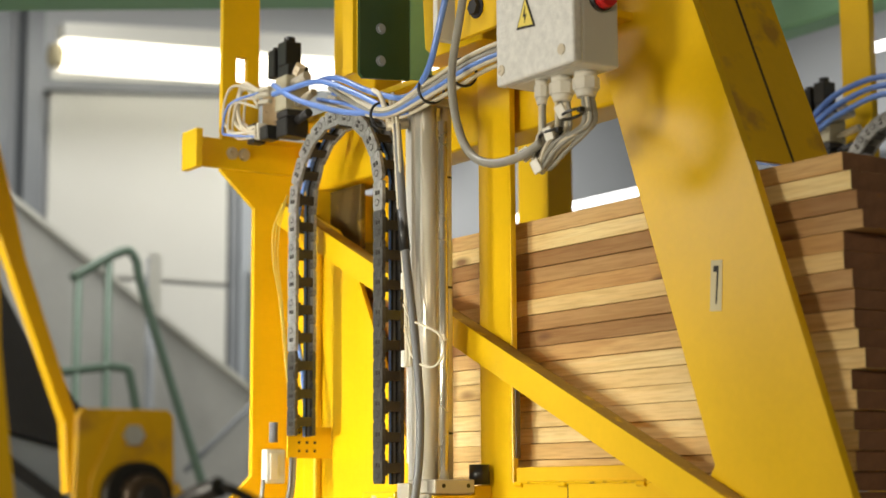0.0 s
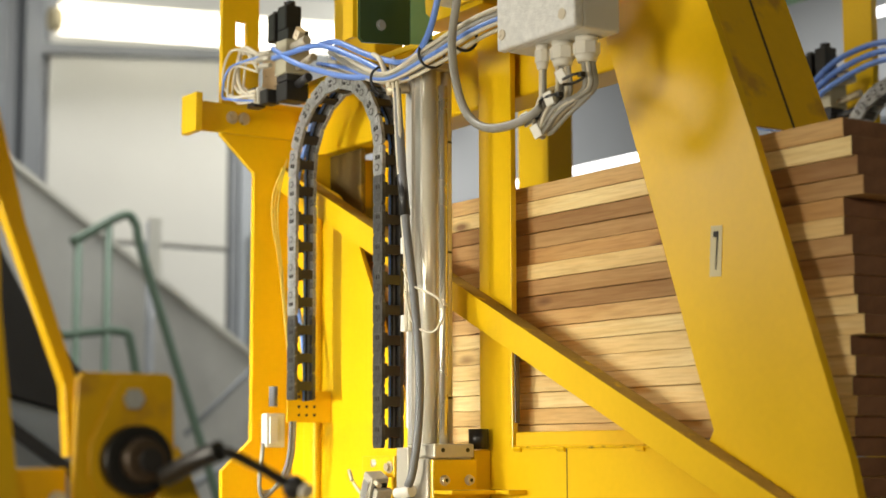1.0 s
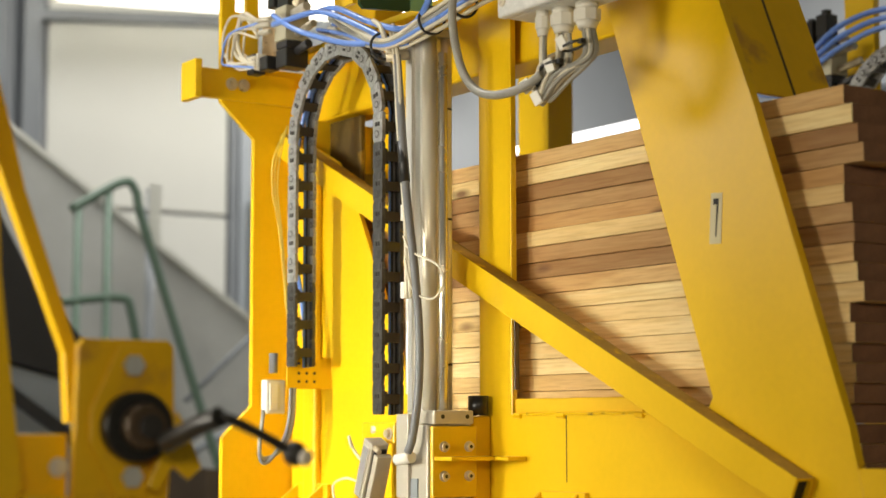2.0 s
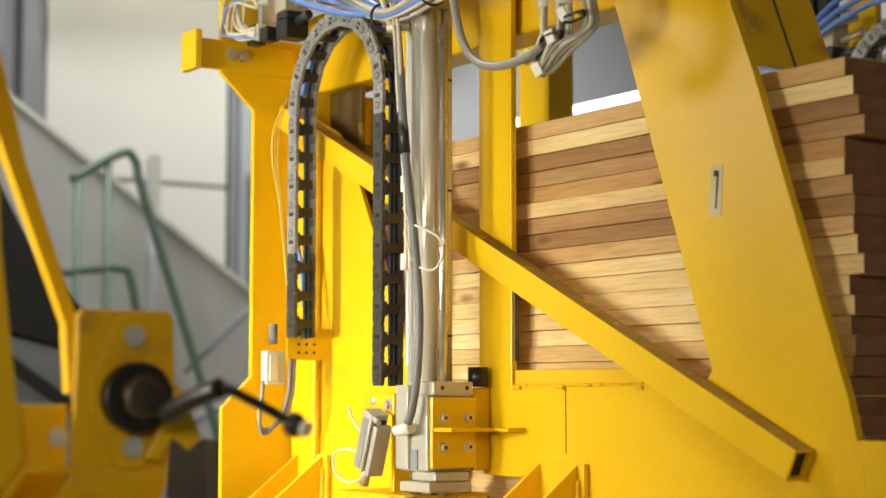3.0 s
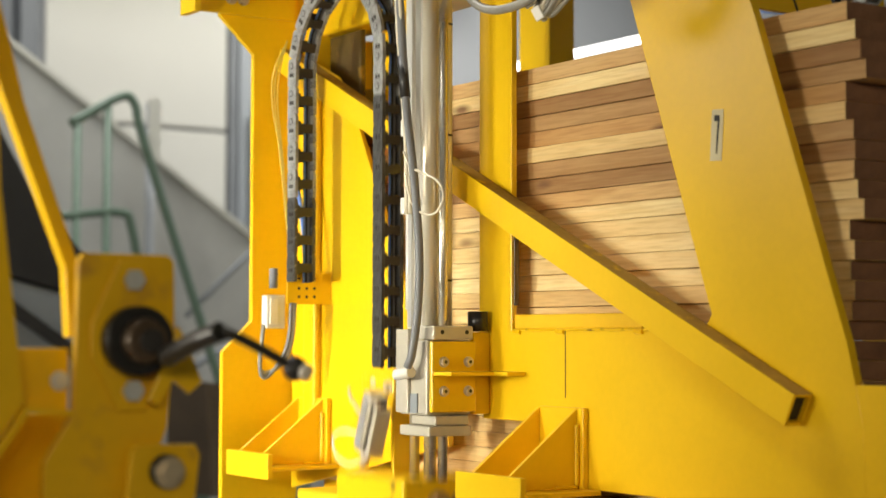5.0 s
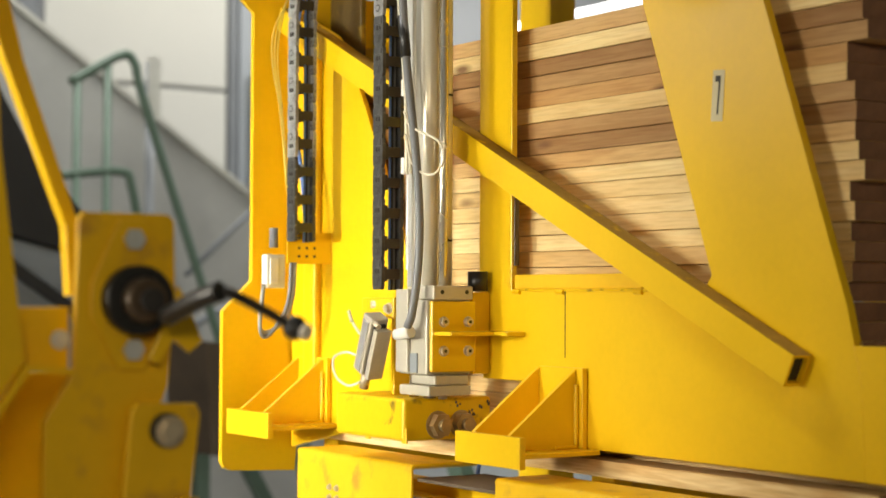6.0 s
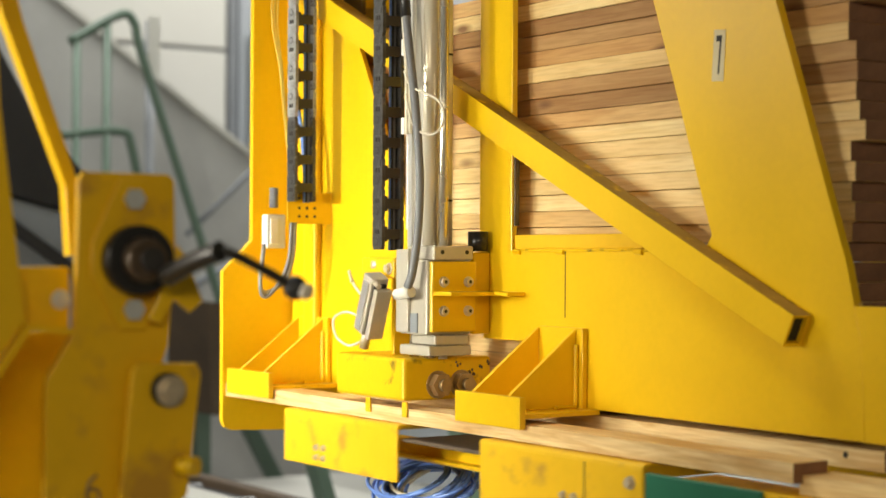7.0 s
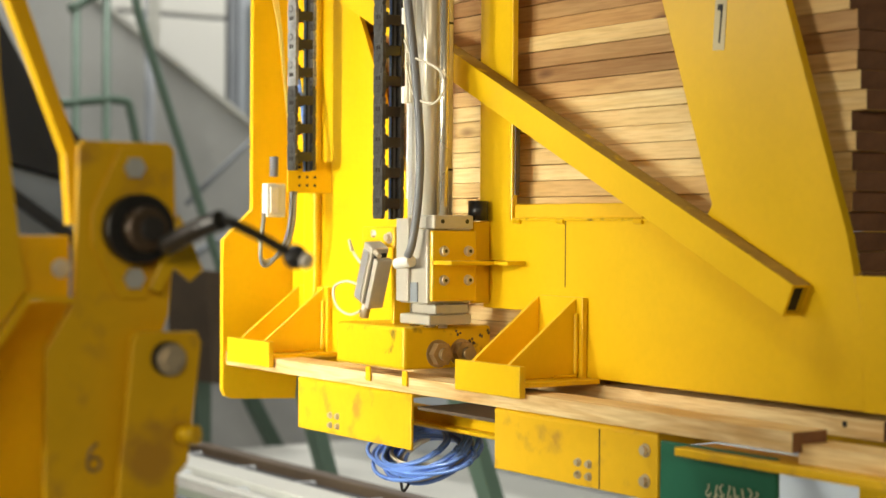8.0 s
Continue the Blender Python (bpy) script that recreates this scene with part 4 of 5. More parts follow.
def cables():
    rng = random.Random(11)
    for x, y, n in ((-2.078, 1.585, 2), (-2.045, 1.60, 6), (-2.0, 1.612, 8)):
        for k in range(n):
            dx, dy = rng.uniform(-0.009, 0.009), rng.uniform(-0.008, 0.008)
            pts = ((x + dx * 0.6, y + dy, 2.105), (x + dx, y + dy, 2.06), (-2.065 + (x + 2.045) * 0.55 + dx, 1.592 + dy, 2.03 + rng.uniform(-0.008, 0.008)),
                   (-2.085 + dx, 1.592 + dy, 2.003 + rng.uniform(-0.006, 0.012)), (-2.105 + dx, 1.60 + dy, 2.02), (-2.115, 1.62 + dy, 2.07), (-2.14, 1.68 + dy, 2.10))
            solid("cable", hose(B(), pts, 0.0058 if n == 2 else 0.0036, 8), HOSE_LIGHT if k % 3 else HOSE_CREAM, "grey cable hanging below the electrical box", "cable", "cables below the electrical box")
    for x, y, z in ((-2.11, 1.582, 2.03), (-2.06, 1.588, 2.052), (-2.01, 1.592, 2.075)):
        bm = B()
        pts = [(x + 0.022 * math.cos(a), y + 0.014 * math.sin(a), z + 0.004 * math.cos(a)) for a in [2 * math.pi * i / 10 for i in range(11)]]
        hose(bm, pts, 0.0024, 6, 3)
        box(bm, x + 0.018, x + 0.027, y - 0.006, y + 0.004, z - 0.001, z + 0.007, 0.001)
        solid("cable_tie", bm, BLACK, "black plastic tie round the cables", "cable tie", "cable ties")
    for x, z in ((-2.085, 2.004), (-2.052, 2.05), (-2.02, 2.08), (-2.112, 2.028)):
        ob = solid("cable_tag", box(B(), -0.008, 0.008, -0.003, 0.003, -0.011, 0.011, 0.0015), NYLON, "small white cable tag", "cable tag", "cable tags")
        ob.matrix_world = pose(x, 1.578, z, 10, rng.uniform(-30, 30), 20)
    solid("conduit", hose(B(), ((-2.235, 1.56, 2.42), (-2.252, 1.555, 2.31), (-2.278, 1.55, 2.19), (-2.262, 1.55, 2.10), (-2.225, 1.55, 2.045), (-2.17, 1.552, 2.02), (-2.11, 1.565, 2.022), (-2.075, 1.58, 2.04)), 0.0072, 12), HOSE_LIGHT, "thick light grey conduit hanging in a bow", "conduit")
    # bundle from the valves to the box
    for k in range(12):
        dy, dz = rng.uniform(-0.016, 0.016), rng.uniform(-0.016, 0.016)
        mat = (HOSE_CREAM, HOSE_CREAM, HOSE_LIGHT, HOSE_LIGHT, HOSE_BLUE)[k % 5]
        solid("cable", hose(B(), ((-2.90 + 0.02 * (k % 4), 1.66 + dy, 2.285 + dz * 1.6), (-2.74, 1.63 + dy, 2.24 + dz * 1.2), (-2.56, 1.605 + dy, 2.180 + dz * 0.5), (-2.40, 1.60 + dy, 2.192 + dz), (-2.25, 1.60 + dy, 2.212 + dz), (-2.12, 1.66 + dy, 2.24 + dz)), 0.0042, 8),
              mat, "cable in the bundle under the beam", "cable", "cables of the bundle")
    for x in (-2.58, -2.42, -2.32):
        pts = [(x + 0.004 * math.cos(a), 1.603 + 0.024 * math.cos(a), 2.182 + (x + 2.58) * 0.1 + 0.024 * math.sin(a)) for a in [2 * math.pi * i / 12 for i in range(13)]]
        solid("cable_tie", hose(B(), pts, 0.0026, 6, 3), BLACK, "black plastic tie round the cables", "cable tie", "cable ties")
    blues = (((-3.0, 1.60, 2.305), (-2.92, 1.595, 2.30), (-2.80, 1.595, 2.29), (-2.68, 1.60, 2.245), (-2.55, 1.605, 2.185), (-2.50, 1.61, 2.175)),
             ((-3.0, 1.60, 2.325), (-2.92, 1.595, 2.285), (-2.844, 1.60, 2.254), (-2.70, 1.60, 2.21), (-2.58, 1.61, 2.19)),
             ((-2.84, 1.62, 2.305), (-2.74, 1.60, 2.285), (-2.62, 1.60, 2.235), (-2.50, 1.60, 2.20), (-2.40, 1.58, 2.22), (-2.34, 1.57, 2.30), (-2.29, 1.57, 2.42)))
    for pts in blues:
        solid("air_hose", hose(B(), pts, 0.0058, 10), HOSE_BLUE, "blue air hose from the valve block", "air hose", "blue air hoses")
    solid("air_hose", hose(B(), ((-3.0, 1.70, 2.25), (-3.008, 1.70, 2.203), (-3.06, 1.70, 2.106), (-3.098, 1.70, 1.993), (-3.10, 1.70, 1.90), (-3.06, 1.705, 1.75), (-3.04, 1.705, 1.635)), 0.0052, 10), HOSE_BLUE, "blue air hose hanging behind the drag chain", "air hose")
    solid("air_hose", hose(B(), ((-2.545, 1.61, 2.16), (-2.53, 1.61, 2.05), (-2.515, 1.61, 1.92), (-2.485, 1.61, 1.765), (-2.47, 1.61, 1.646), (-2.474, 1.61, 1.55), (-2.484, 1.605, 1.475), (-2.495, 1.602, 1.448)), 0.0075, 12), HOSE_GREY, "dark grey air hose along the cylinder", "air hose")
    solid("air_hose", hose(B(), ((-2.555, 1.60, 2.165), (-2.575, 1.595, 2.215), (-2.61, 1.60, 2.235)), 0.005, 8), HOSE_CREAM, "pale air hose at the cylinder top", "air hose")
    for dx in (0.0, 0.012):
        solid("cable", hose(B(), ((-2.57 + dx, 1.61, 2.22), (-2.545 + dx, 1.605, 2.15), (-2.54 + dx, 1.61, 2.02), (-2.535 + dx, 1.622, 1.85), (-2.54 + dx, 1.628, 1.72)), 0.0035, 8), HOSE_CREAM, "pale cable along the cylinder", "cable")
    solid("cable", hose(B(), ((-2.53, 1.615, 1.83), (-2.497, 1.61, 1.80), (-2.413, 1.61, 1.769), (-2.396, 1.61, 1.735), (-2.431, 1.61, 1.712), (-2.494, 1.612, 1.732), (-2.525, 1.615, 1.79)), 0.0022, 6), HOSE_CREAM, "thin cable looped on the cylinder", "cable")
    for z in (1.72, 1.86):
        solid("proximity_switch", box(B(), -2.552, -2.54, 1.622, 1.634, z, z + 0.03, 0.002), NYLON, "small sensor clipped to the cylinder", "sensor", "sensors on the cylinder")
    solid("cable_sleeve", rod(B(), (-2.516, 1.61, 1.925), (-2.528, 1.61, 2.0), 0.0092, 12), BLACK, "black sleeve on the hose", "sleeve")


def valve_block():
    v = thing("valve_block", "pneumatic valve block of dark and sand-coloured modules", "valve block")
    part("upper_solenoid", box(B(), -3.075, -3.045, 1.625, 1.655, 2.355, 2.415, 0.003), BLACK, v)
    part("upper_solenoid", box(B(), -3.04, -3.004, 1.63, 1.668, 2.373, 2.425, 0.003), BLACK, v)
    part("coil_cap", rod(B(), (-3.022, 1.649, 2.425), (-3.022, 1.649, 2.436), 0.012, 14), BLACK, v)
    part("coil_nut", rod(B(), (-3.06, 1.64, 2.415), (-3.06, 1.64, 2.421), 0.009, 6), BLACK, v)
    part("pilot", box(B(), -3.035, -2.99, 1.628, 1.678, 2.349, 2.372, 0.002), BLACK, v)
    part("body", box(B(), -3.035, -2.986, 1.622, 1.677, 2.277, 2.348, 0.002), DIRTYGREY, v)
    part("body_step", box(B(), -3.033, -2.988, 1.625, 1.675, 2.262, 2.276, 0.002), DARK, v)
    part("lower_solenoid", box(B(), -3.035, -2.99, 1.625, 1.678, 2.222, 2.261, 0.003), BLACK, v)
    part("side_solenoid", box(B(), -3.075, -3.042, 1.608, 1.64, 2.222, 2.252, 0.003), BLACK, v)
    part("side_solenoid", box(B(), -3.115, -3.085, 1.600, 1.63, 2.22, 2.262, 0.003), BLACK, v)
    part("plug", box(B(), -3.083, -3.077, 1.605, 1.628, 2.226, 2.262, 0.002), NYLON, v)
    part("plug", box(B(), -3.124, -3.117, 1.605, 1.625, 2.224, 2.256, 0.002), NYLON, v)
    part("bracket", box(B(), -3.20, -3.04, 1.68, 1.688, 2.25, 2.35, 0.002), BOLT, v)
    for dx, dz in ((0, 0), (0.012, -0.016), (-0.02, 0.012)):
        part("fitting", rod(B(), (-3.08 + dx, 1.605, 2.318 + dz), (-3.035, 1.612, 2.315 + dz), 0.0055, 10), CAST, v)
    part("fitting", rod(B(), (-2.986, 1.64, 2.33), (-2.93, 1.64, 2.335), 0.010, 12), CAST, v)
    part("fitting", rod(B(), (-2.965, 1.636, 2.345), (-2.95, 1.636, 2.36), 0.012, 6), BOLT, v)
    part("fitting", rod(B(), (-2.986, 1.65, 2.29), (-2.92, 1.65, 2.30), 0.008, 12), BOLT, v)
    part("fitting", rod(B(), (-2.986, 1.65, 2.255), (-2.94, 1.65, 2.262), 0.009, 12), DARK, v)
    rng = random.Random(5)
    for k in range(8):
        w, z1 = rng.uniform(0.02, 0.075), rng.uniform(2.30, 2.355)
        y = 1.585 + rng.uniform(-0.015, 0.02)
        pts = [(-3.075, 1.606, 2.30 + rng.uniform(-0.01, 0.03)), (-3.11 - w * 0.5, y, z1), (-3.115 - w, y, z1 - 0.05), (-3.11 - w * 0.5, y, 2.245 + rng.uniform(-0.01, 0.02)), (-3.08, 1.604, 2.235 + rng.uniform(-0.01, 0.02))]
        part("valve_cable", hose(B(), pts, 0.0026 if k % 3 else 0.0042, 8), HOSE_BLUE if k == 4 else HOSE_CREAM, v)


DIRTYGREY = material("sand_plastic", (0.44, 0.40, 0.28), 0.5, vary=0.12, scale=12)
electrical_box()
cables()
valve_block()


def overhead():
    g = thing("green_bracket", "dark green steel angle bracket with two bolts", "bracket")
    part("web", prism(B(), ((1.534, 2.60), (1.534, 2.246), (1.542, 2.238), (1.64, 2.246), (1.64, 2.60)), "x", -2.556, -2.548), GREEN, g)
    # The lighter right face is put into the colour, as a paler green.
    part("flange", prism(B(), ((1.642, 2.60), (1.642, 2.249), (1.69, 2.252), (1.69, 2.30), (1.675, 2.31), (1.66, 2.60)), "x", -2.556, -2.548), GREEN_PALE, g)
    for z in (2.274, 2.334):
        hex_bolt(g, (-2.548, 1.578, z), (1, 0, 0), 0.0075, 0.006, mat=STEEL_GREY)
    # Yellow strip added for the glare on the bracket's left edge.
    part("lit_edge_strip", box(B(), -2.592, -2.557, 1.524, 1.533, 2.247, 2.60, 0.001), YELLOW, g, "yellow strip standing in for the bracket's lit edge")
    b = thing("yellow_bracket", "yellow plate bracket below the green beam", "bracket")
    part("plate", box(B(), -2.40, -2.20, 1.64, 1.65, 2.285, 2.60, 0.002), YELLOW, b)
    hex_bolt(b, (-2.33, 1.64, 2.33), (0, -1, 0), 0.014, 0.012, mat=DARK)
    # White here stands in for the light falling on the trim.
    part("lit_trim", box(B(), -2.432, -2.418, 1.615, 1.66, 2.29, 2.60, 0.002), WALL_WHITE, b)
    gb = solid("green_beam", box(B(), -4.0, 0.6, 4.5, 4.7, 2.868, 3.2, 0.01), GREEN_PALE, "pale green steel beam across the hall", "beam", kind="structure")
    gb.matrix_world = pose(0, 0, 0, 0, 0, 55.5)
    solid("green_beam_near", box(B(), -3.7, 1.0, 3.5, 3.6, 2.825, 3.3, 0.01), GREEN_PALE, "pale green steel beam behind the machine", "beam", kind="structure")
    for x0, x1, y, z in ((-4.37, -3.55, 3.2, 2.362), (-3.05, -2.2, 3.4, 2.66)):
        st = thing("strip_light", "white glowing strip light behind the stack", "lamp", "strip lights")
        part("tube", box(B(), x0, x1, y, y + 0.04, z, z + 0.02, 0.008), STRIP, st)
        for x in (x0 + 0.1, x1 - 0.1):
            part("hanger", rod(B(), (x, y + 0.02, z + 0.02), (x, y + 0.02, 6.0), 0.004, 8), STEEL_GREY, st)


overhead()


def far_station():
    """The same valve set and drag chain on the next station, behind the stack."""
    far = copy_thing(bpy.data.objects["valve_block"], pose(0.30, 1.26, 0.02))
    tagged(far, "pneumatic valve block of the next station, behind the stack")
    c = thing("drag_chain", "grey plastic drag chain of the next station, behind the stack", "drag chain")
    for k in range(14):
        a = math.pi * (k - 1) / 12
        ob = new("chain_link", LINK_MESH)
        ob.parent = c
        ob.matrix_local = pose(-2.50 - 0.166 * math.cos(a), 2.9, 2.16 + 0.166 * math.sin(a), 0, math.degrees(a), 0)
    for k in range(3):
        solid("air_hose", hose(B(), ((-2.74, 2.88, 2.36 - 0.02 * k), (-2.64, 2.87, 2.40 - 0.025 * k), (-2.5, 2.87, 2.41 - 0.02 * k), (-2.35, 2.88, 2.36 - 0.02 * k)), 0.007, 8), HOSE_BLUE, "blue air hose of the next station", "air hose", "blue air hoses")
    part("post", box(B(), -2.75, -2.66, 3.0, 3.02, 2.1, 2.74, 0.002), YELLOW, c)
    part("bracket", box(B(), -2.9, -2.3, 2.95, 2.99, 2.0, 2.12, 0.002), YELLOW, c)
    part("leg", box(B(), -2.75, -2.66, 3.03, 3.1, 0, 2.1, 0.002), YELLOW, c)


far_station()


# ---- neighbouring clamp station in the foreground ----


def clamp_station():
    s = thing("clamp_station", "dark yellow neighbouring clamp frame with bolts and a black lever", "clamp frame")
    X = -1.75
    plate = part("bearing_plate", prism(B(), ((0.662, 1.0), (0.662, 1.365), (0.695, 1.418), (0.699, 1.585), (0.705, 1.592), (0.805, 1.592), (0.812, 1.585), (0.814, 1.50), (0.806, 1.40), (0.79, 1.36), (0.79, 1.0)), "x", X - 0.012, X, 0.002), DIRTY, s)
    for z in (1.563, 1.441):
        hex_bolt(plate, (X, 0.760, z), (1, 0, 0), 0.0125, 0.012, mat=ZINC)
    part("bearing", rod(B(), (X, 0.760, 1.496), (X + 0.03, 0.760, 1.496), 0.038, 32), BLACK, s)
    part("bearing_flange", prism(B(), ((0.744, 1.585), (0.776, 1.585), (0.808, 1.515), (0.808, 1.478), (0.776, 1.418), (0.744, 1.418), (0.712, 1.478), (0.712, 1.515)), "x", X + 0.0005, X + 0.006, 0.002), DIRTY, s)
    part("bearing_core", rod(B(), (X + 0.03, 0.762, 1.496), (X + 0.046, 0.762, 1.496), 0.026, 24, 0.022), BEARING, s)
    part("shaft_end", rod(B(), (X + 0.046, 0.764, 1.496), (X + 0.052, 0.764, 1.496), 0.013, 20), DARK, s)
    part("top_flange", prism(B(), ((0.54, 1.282), (0.641, 1.427), (0.6945, 1.421), (0.6945, 1.414), (0.645, 1.419), (0.548, 1.279)), "x", X - 0.16, X + 0.002), YELLOW, s)
    part("back_panel", box(B(), X - 0.175, X - 0.163, 0.45, 0.80, 1.0, 1.41, 0.002), YELLOW, s)
    # Unseen plate added to keep the lamps off the recess behind the flange.
    part("light_shield", box(B(), X - 0.163, X - 0.01, 0.515, 0.525, 1.0, 1.275, 0.002), YELLOW, s)
    part("web_plate", box(B(), X - 0.04, X - 0.03, 0.60, 0.70, 1.42, 1.488, 0.002), YELLOW, s)
    hex_bolt(s, (X - 0.03, 0.69, 1.452), (1, 0, 0), 0.008, 0.005, mat=ZINC)
    part("upright", prism(B(), ((0.54, 1.29), (0.54, 2.1), (0.59, 2.1), (0.612, 1.66), (0.641, 1.43)), "x", X - 0.02, X - 0.005), YELLOW, s)
    low = part("lower_plate", prism(B(), ((0.715, 1.0), (0.752, 1.375), (0.76, 1.383), (0.828, 1.381), (0.834, 1.37), (0.818, 1.235), (0.805, 1.222), (0.795, 1.0)), "x", X + 0.012, X + 0.026, 0.002), DIRTY, s)
    part("collar", rod(B(), (X + 0.026, 0.791, 1.353), (X + 0.034, 0.791, 1.353), 0.019, 24), BLACK, low)
    hex_bolt(low, (X + 0.034, 0.793, 1.352), (1, 0, 0), 0.013, 0.010)
    part("stop_pin", rod(B(), (X + 0.026, 0.806, 1.268), (X + 0.045, 0.820, 1.268), 0.011, 14), YELLOW, low)
    # lever with a ball knob
    lever = part("lever", hose(B(), ((-1.70, 0.79, 1.482), (-1.64, 0.80, 1.496), (-1.60, 0.80, 1.505), (-1.60, 0.84, 1.489), (-1.60, 0.88, 1.469)), 0.0055, 10), BLACK, s, "black lever")
    part("lever_boss", hose(B(), ((-1.69, 0.775, 1.478), (-1.63, 0.785, 1.497), (-1.60, 0.795, 1.506)), 0.011, 12), BLACK, lever)
    bm = B()
    bmesh.ops.create_uvsphere(bm, u_segments=20, v_segments=12, radius=0.0135, matrix=pose(-1.60, 0.884, 1.467))
    for f in bm.faces:
        f.smooth = True
    part("knob", bm, BLACK, lever, "black ball knob with a white disc as its glint")
    # White disc stands in for the highlight on the ball.
    part("knob_glint", rod(B(), (-1.5925, 0.889, 1.4645), (-1.5855, 0.8920, 1.4616), 0.0085, 14), NYLON, lever)
    part("lever_bracket", prism(B(), ((0.808, 1.512), (0.818, 1.496), (0.838, 1.450), (0.822, 1.437), (0.803, 1.452), (0.786, 1.425), (0.772, 1.430)), "x", X + 0.013, X + 0.022, 0.002), YELLOW, s)
    # leaning arm
    part("arm", prism(B(), ((0.560, 2.05), (0.592, 2.05), (0.655, 1.83), (0.672, 1.765), (0.738, 1.585), (0.738, 1.50), (0.728, 1.50), (0.722, 1.58), (0.65, 1.762), (0.636, 1.80)), "x", -1.87, -1.85, 0.002), YELLOW, s)
    part("base_column", box(B(), -1.95, -1.75 - 0.022, 0.55, 0.80, 0, 1.0, 0.004), YELLOW, s)
    bm = B()
    pts = [(X + 0.0005, 0.717 + 0.0075 * math.cos(a), 1.238 + 0.0075 * math.sin(a)) for a in [2 * math.pi * i / 12 for i in range(13)]]
    hose(bm, pts, 0.0022, 6, 2)
    hose(bm, ((X + 0.0005, 0.7095, 1.239), (X + 0.0005, 0.712, 1.252), (X + 0.0005, 0.721, 1.261)), 0.0022, 6, 3)
    part("numeral", bm, RUSTY, plate, "faded handwritten 6")


clamp_station()


def conveyor():
    c = thing("conveyor", "long steel conveyor bed behind the clamp frame", "conveyor")
    part("bed", box(B(), -6.6, -3.1, 1.94, 2.36, 0.72, 0.775, 0.005), STEEL_GREY, c)
    part("side_rail", box(B(), -6.6, -3.1, 2.37, 2.42, 0.70, 0.80, 0.004), STEEL_AND_SHADE, c, "dark brown edge rail")
    for y0, y1, z1, mat in ((1.95, 2.01, 0.80, ALU), (2.06, 2.10, 0.79, MESH), (2.14, 2.25, 0.80, MESH), (2.29, 2.33, 0.785, DARK)):
        part("slide_bar", box(B(), -6.6, -3.1, y0, y1, 0.7755, z1, 0.003), mat, c)
    for k in range(9):
        part("roller", rod(B(), (-6.3 + 0.36 * k, 1.955, 0.765), (-6.3 + 0.36 * k, 2.35, 0.765), 0.022, 14), ZINC, c)
    motor = part("motor_cover", box(B(), -4.75, -4.25, 1.80, 1.93, 0.62, 0.74, 0.012), GREEN_PALE, c, "pale green cover")
    for k in range(5):
        part("rib", box(B(), -4.71 + 0.09 * k, -4.67 + 0.09 * k, 1.82, 1.91, 0.741, 0.752, 0.002), GREEN_PALE, motor)
    for x in (-6.4, -5.0, -3.4):
        for y in (1.98, 2.28):
            part("leg", box(B(), x, x + 0.07, y, y + 0.07, 0, 0.72), RAIL_GREEN, c)
    t = thing("steel_table", "pale steel run-off table on green struts", "table")
    part("table_top", box(B(), -6.4, -2.2, 2.95, 3.9, 0.50, 0.56, 0.005), MESH, t)
    part("front_rail", box(B(), -6.4, -2.2, 2.88, 2.94, 0.46, 0.54, 0.004), RAIL_GREEN, t)
    for x in (-5.6, -4.55, -3.7, -2.7):
        part("strut", prism(B(), ((x, 1.02), (x + 0.08, 1.02), (x + 0.34, 0.57), (x + 0.26, 0.57)), "y", 3.05, 3.10), RAIL_GREEN, t)
        part("leg", box(B(), x, x + 0.07, 3.0, 3.07, 0, 0.50), RAIL_GREEN, t)
    part("side_panel", box(B(), -6.4, -2.2, 3.82, 3.86, 0.57, 1.05, 0.004), PANEL_BLUE, t)


conveyor()


def chute():
    c = thing("belt_conveyor", "dark inclined rubber belt conveyor on steel legs", "conveyor")
    part("belt", prism(B(), ((1.4, 2.75), (2.02, 2.30), (2.20, 1.98), (2.40, 1.78), (2.42, 1.64), (1.4, 1.90)), "x", -6.3, -5.9), DARK, c)
    part("skirt", prism(B(), ((1.4, 1.885), (2.41, 1.63), (2.41, 1.15), (1.4, 1.15)), "x", -6.28, -5.92), STEEL_GREY, c)
    part("side_rail", prism(B(), ((1.4, 2.10), (1.4, 2.05), (2.42, 1.36), (2.42, 1.41)), "x", -5.9, -5.86), DARK, c)
    for y, z in ((1.5, 2.4), (2.35, 1.6)):
        part("leg", box(B(), -6.2, -6.12, y, y + 0.08, 0, z), DARK, c)


chute()


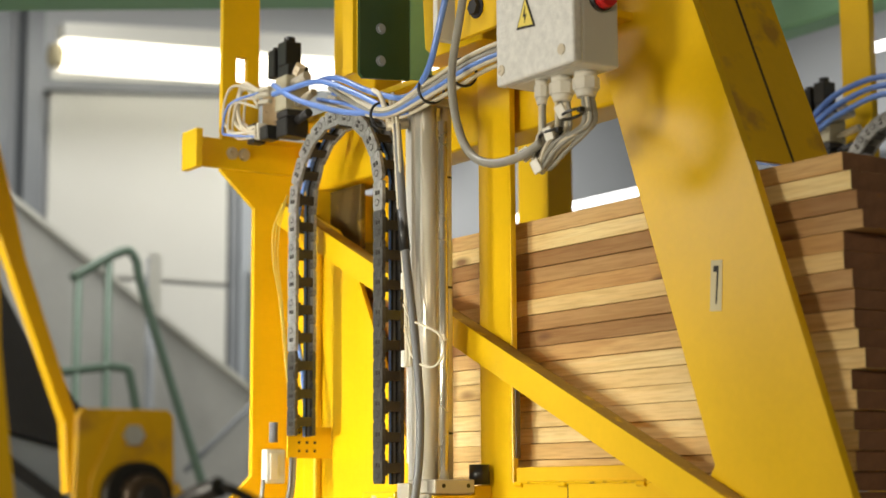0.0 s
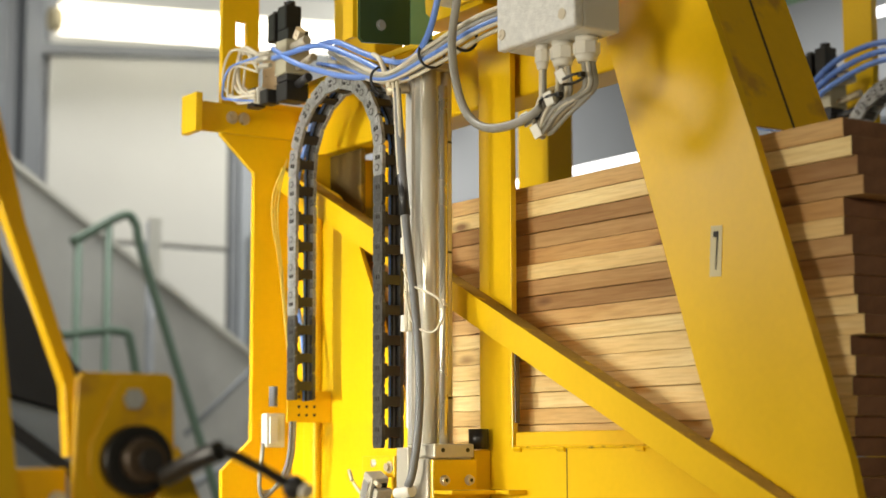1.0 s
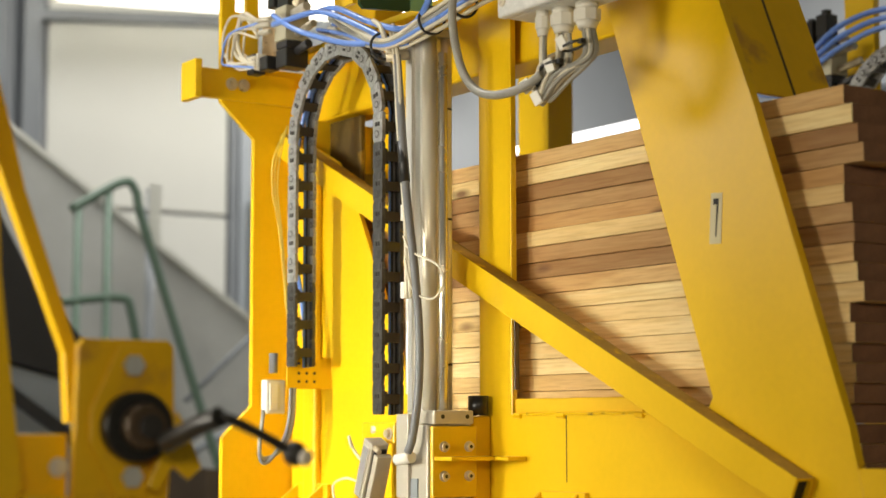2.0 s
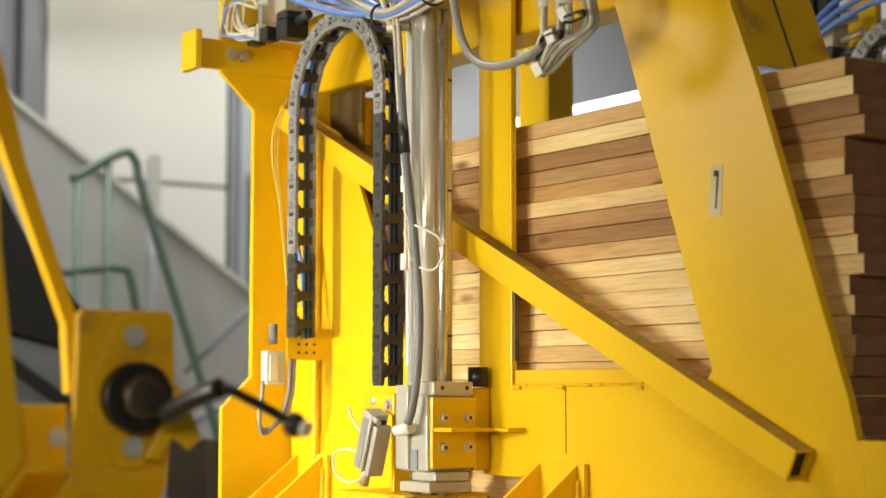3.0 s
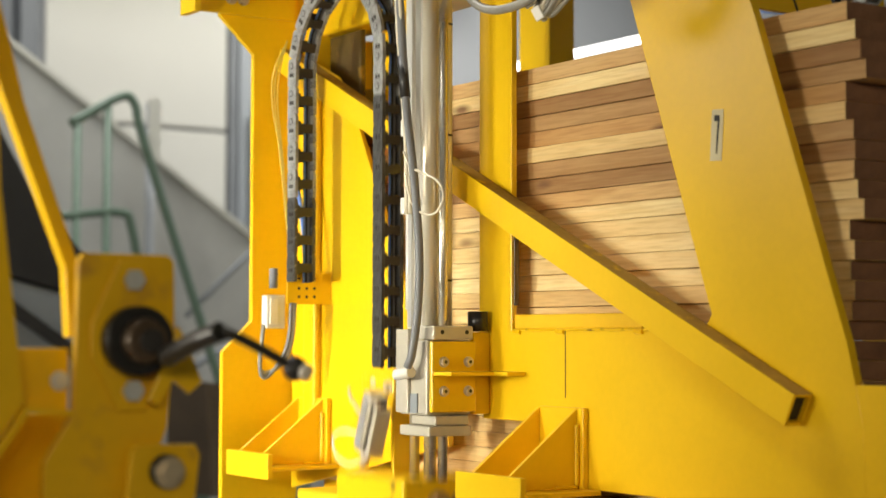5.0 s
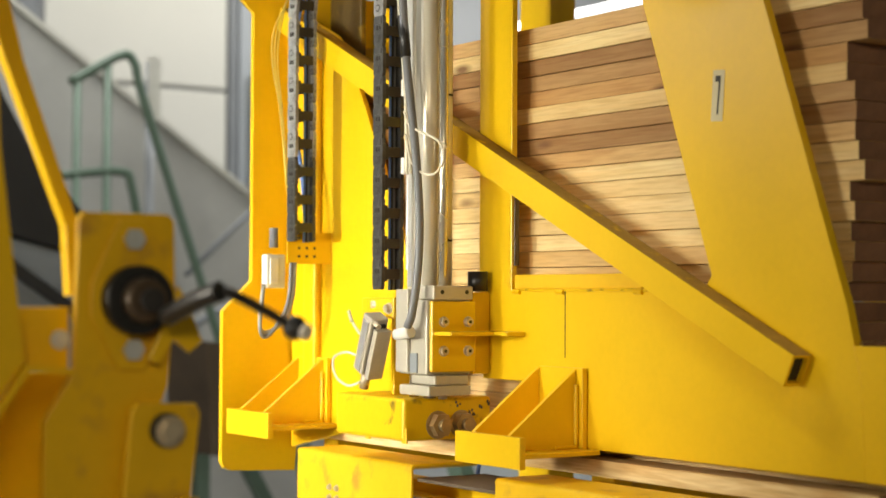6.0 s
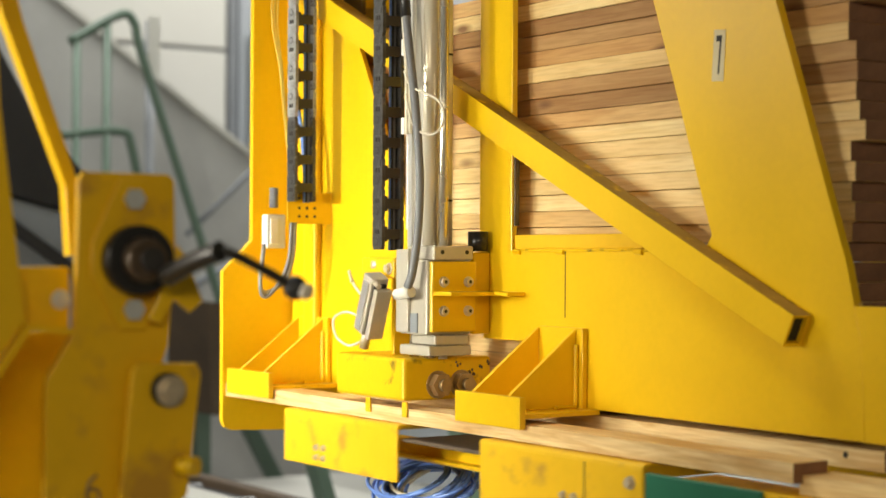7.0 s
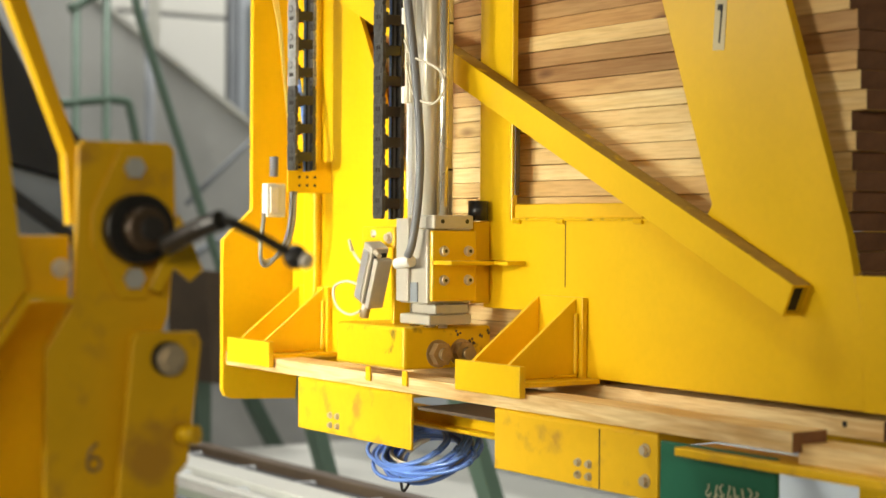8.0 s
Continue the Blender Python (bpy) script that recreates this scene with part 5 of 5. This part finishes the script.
def hopper():
    h = thing("hopper", "dark grey sloping steel chute on green legs", "chute")
    part("chute_plate", prism(B(), ((3.02, 1.32), (3.16, 1.30), (3.42, 0.82), (3.05, 0.86)), "x", -6.6, -6.2), STEEL_AND_SHADE, h)
    part("leg", box(B(), -6.5, -6.44, 3.1, 3.16, 0, 0.85), RAIL_GREEN, h)
    part("brace", prism(B(), ((3.2, 1.3), (3.27, 1.3), (3.95, 0.1), (3.88, 0.1)), "x", -6.9, -6.84), RAIL_GREEN, h)


hopper()

# ---- what moves ----
DROP = ((0.0, 0), (3.3, 0), (3.4, 0.07), (3.5, 0.21), (3.6, 0.325), (3.7, 0.434), (3.8, 0.534), (3.9, 0.583), (4.0, 0.569), (4.1, 0.565), (4.2, 0.551), (4.3, 0.547), (4.4, 0.545), (4.5, 0.53), (4.6, 0.488), (4.7, 0.416), (4.8, 0.30), (4.9, 0.18), (5.0, 0.07), (5.1, 0), (8.0, 0))


def drop_at(t):
    for (a, p), (b, q) in zip(DROP, DROP[1:]):
        if a <= t <= b:
            return p + (q - p) * (t - a) / (b - a)
    return 0


def motions():
    walk(PUSHER, [(t, pose(0, 0, -s)) for t, s in DROP])
    times = [0.0] + [3.3 + 0.05 * k for k in range(37)] + [8.0]
    for k, ob in enumerate(CHAIN_LINKS):
        u = (k + 0.5) * LENGTH / LINKS
        walk(ob, [(t, link_pose(u, drop_at(t))) for t in times])
    for pin in PINS:
        walk(pin, [(0, pose(0, 0, 0.036)), (6.42, pose(0, 0, 0.036)), (6.52, pose(0, 0, 0.012)), (8.0, pose(0, 0, 0.012))])
    slide = ((0, 0), (6.05, 0), (6.2, 0.035), (6.3, 0.105), (6.4, 0.16))
    walk(FRONT_BOARD, [(t, pose(-1.574, 1.768 - s, 1.208)) for t, s in slide] + [(8.0, pose(-1.574, 1.608, 1.208))])
    walk(BACK_BOARD, [(0, pose(-1.56, 1.836, 1.2135)), (6.2, pose(-1.56, 1.836, 1.2135)), (6.42, pose(-1.56, 1.766, 1.2135)), (8.0, pose(-1.56, 1.766, 1.2135))])
    back = ((6.65, 0.16), (6.8, 0.15), (6.9, 0.09), (7.0, 0.03), (7.15, 0), (8.0, 0))
    walk(CARRIAGE, [(t, pose(0, 1.62 - s, 1.207)) for t, s in slide + back])


motions()
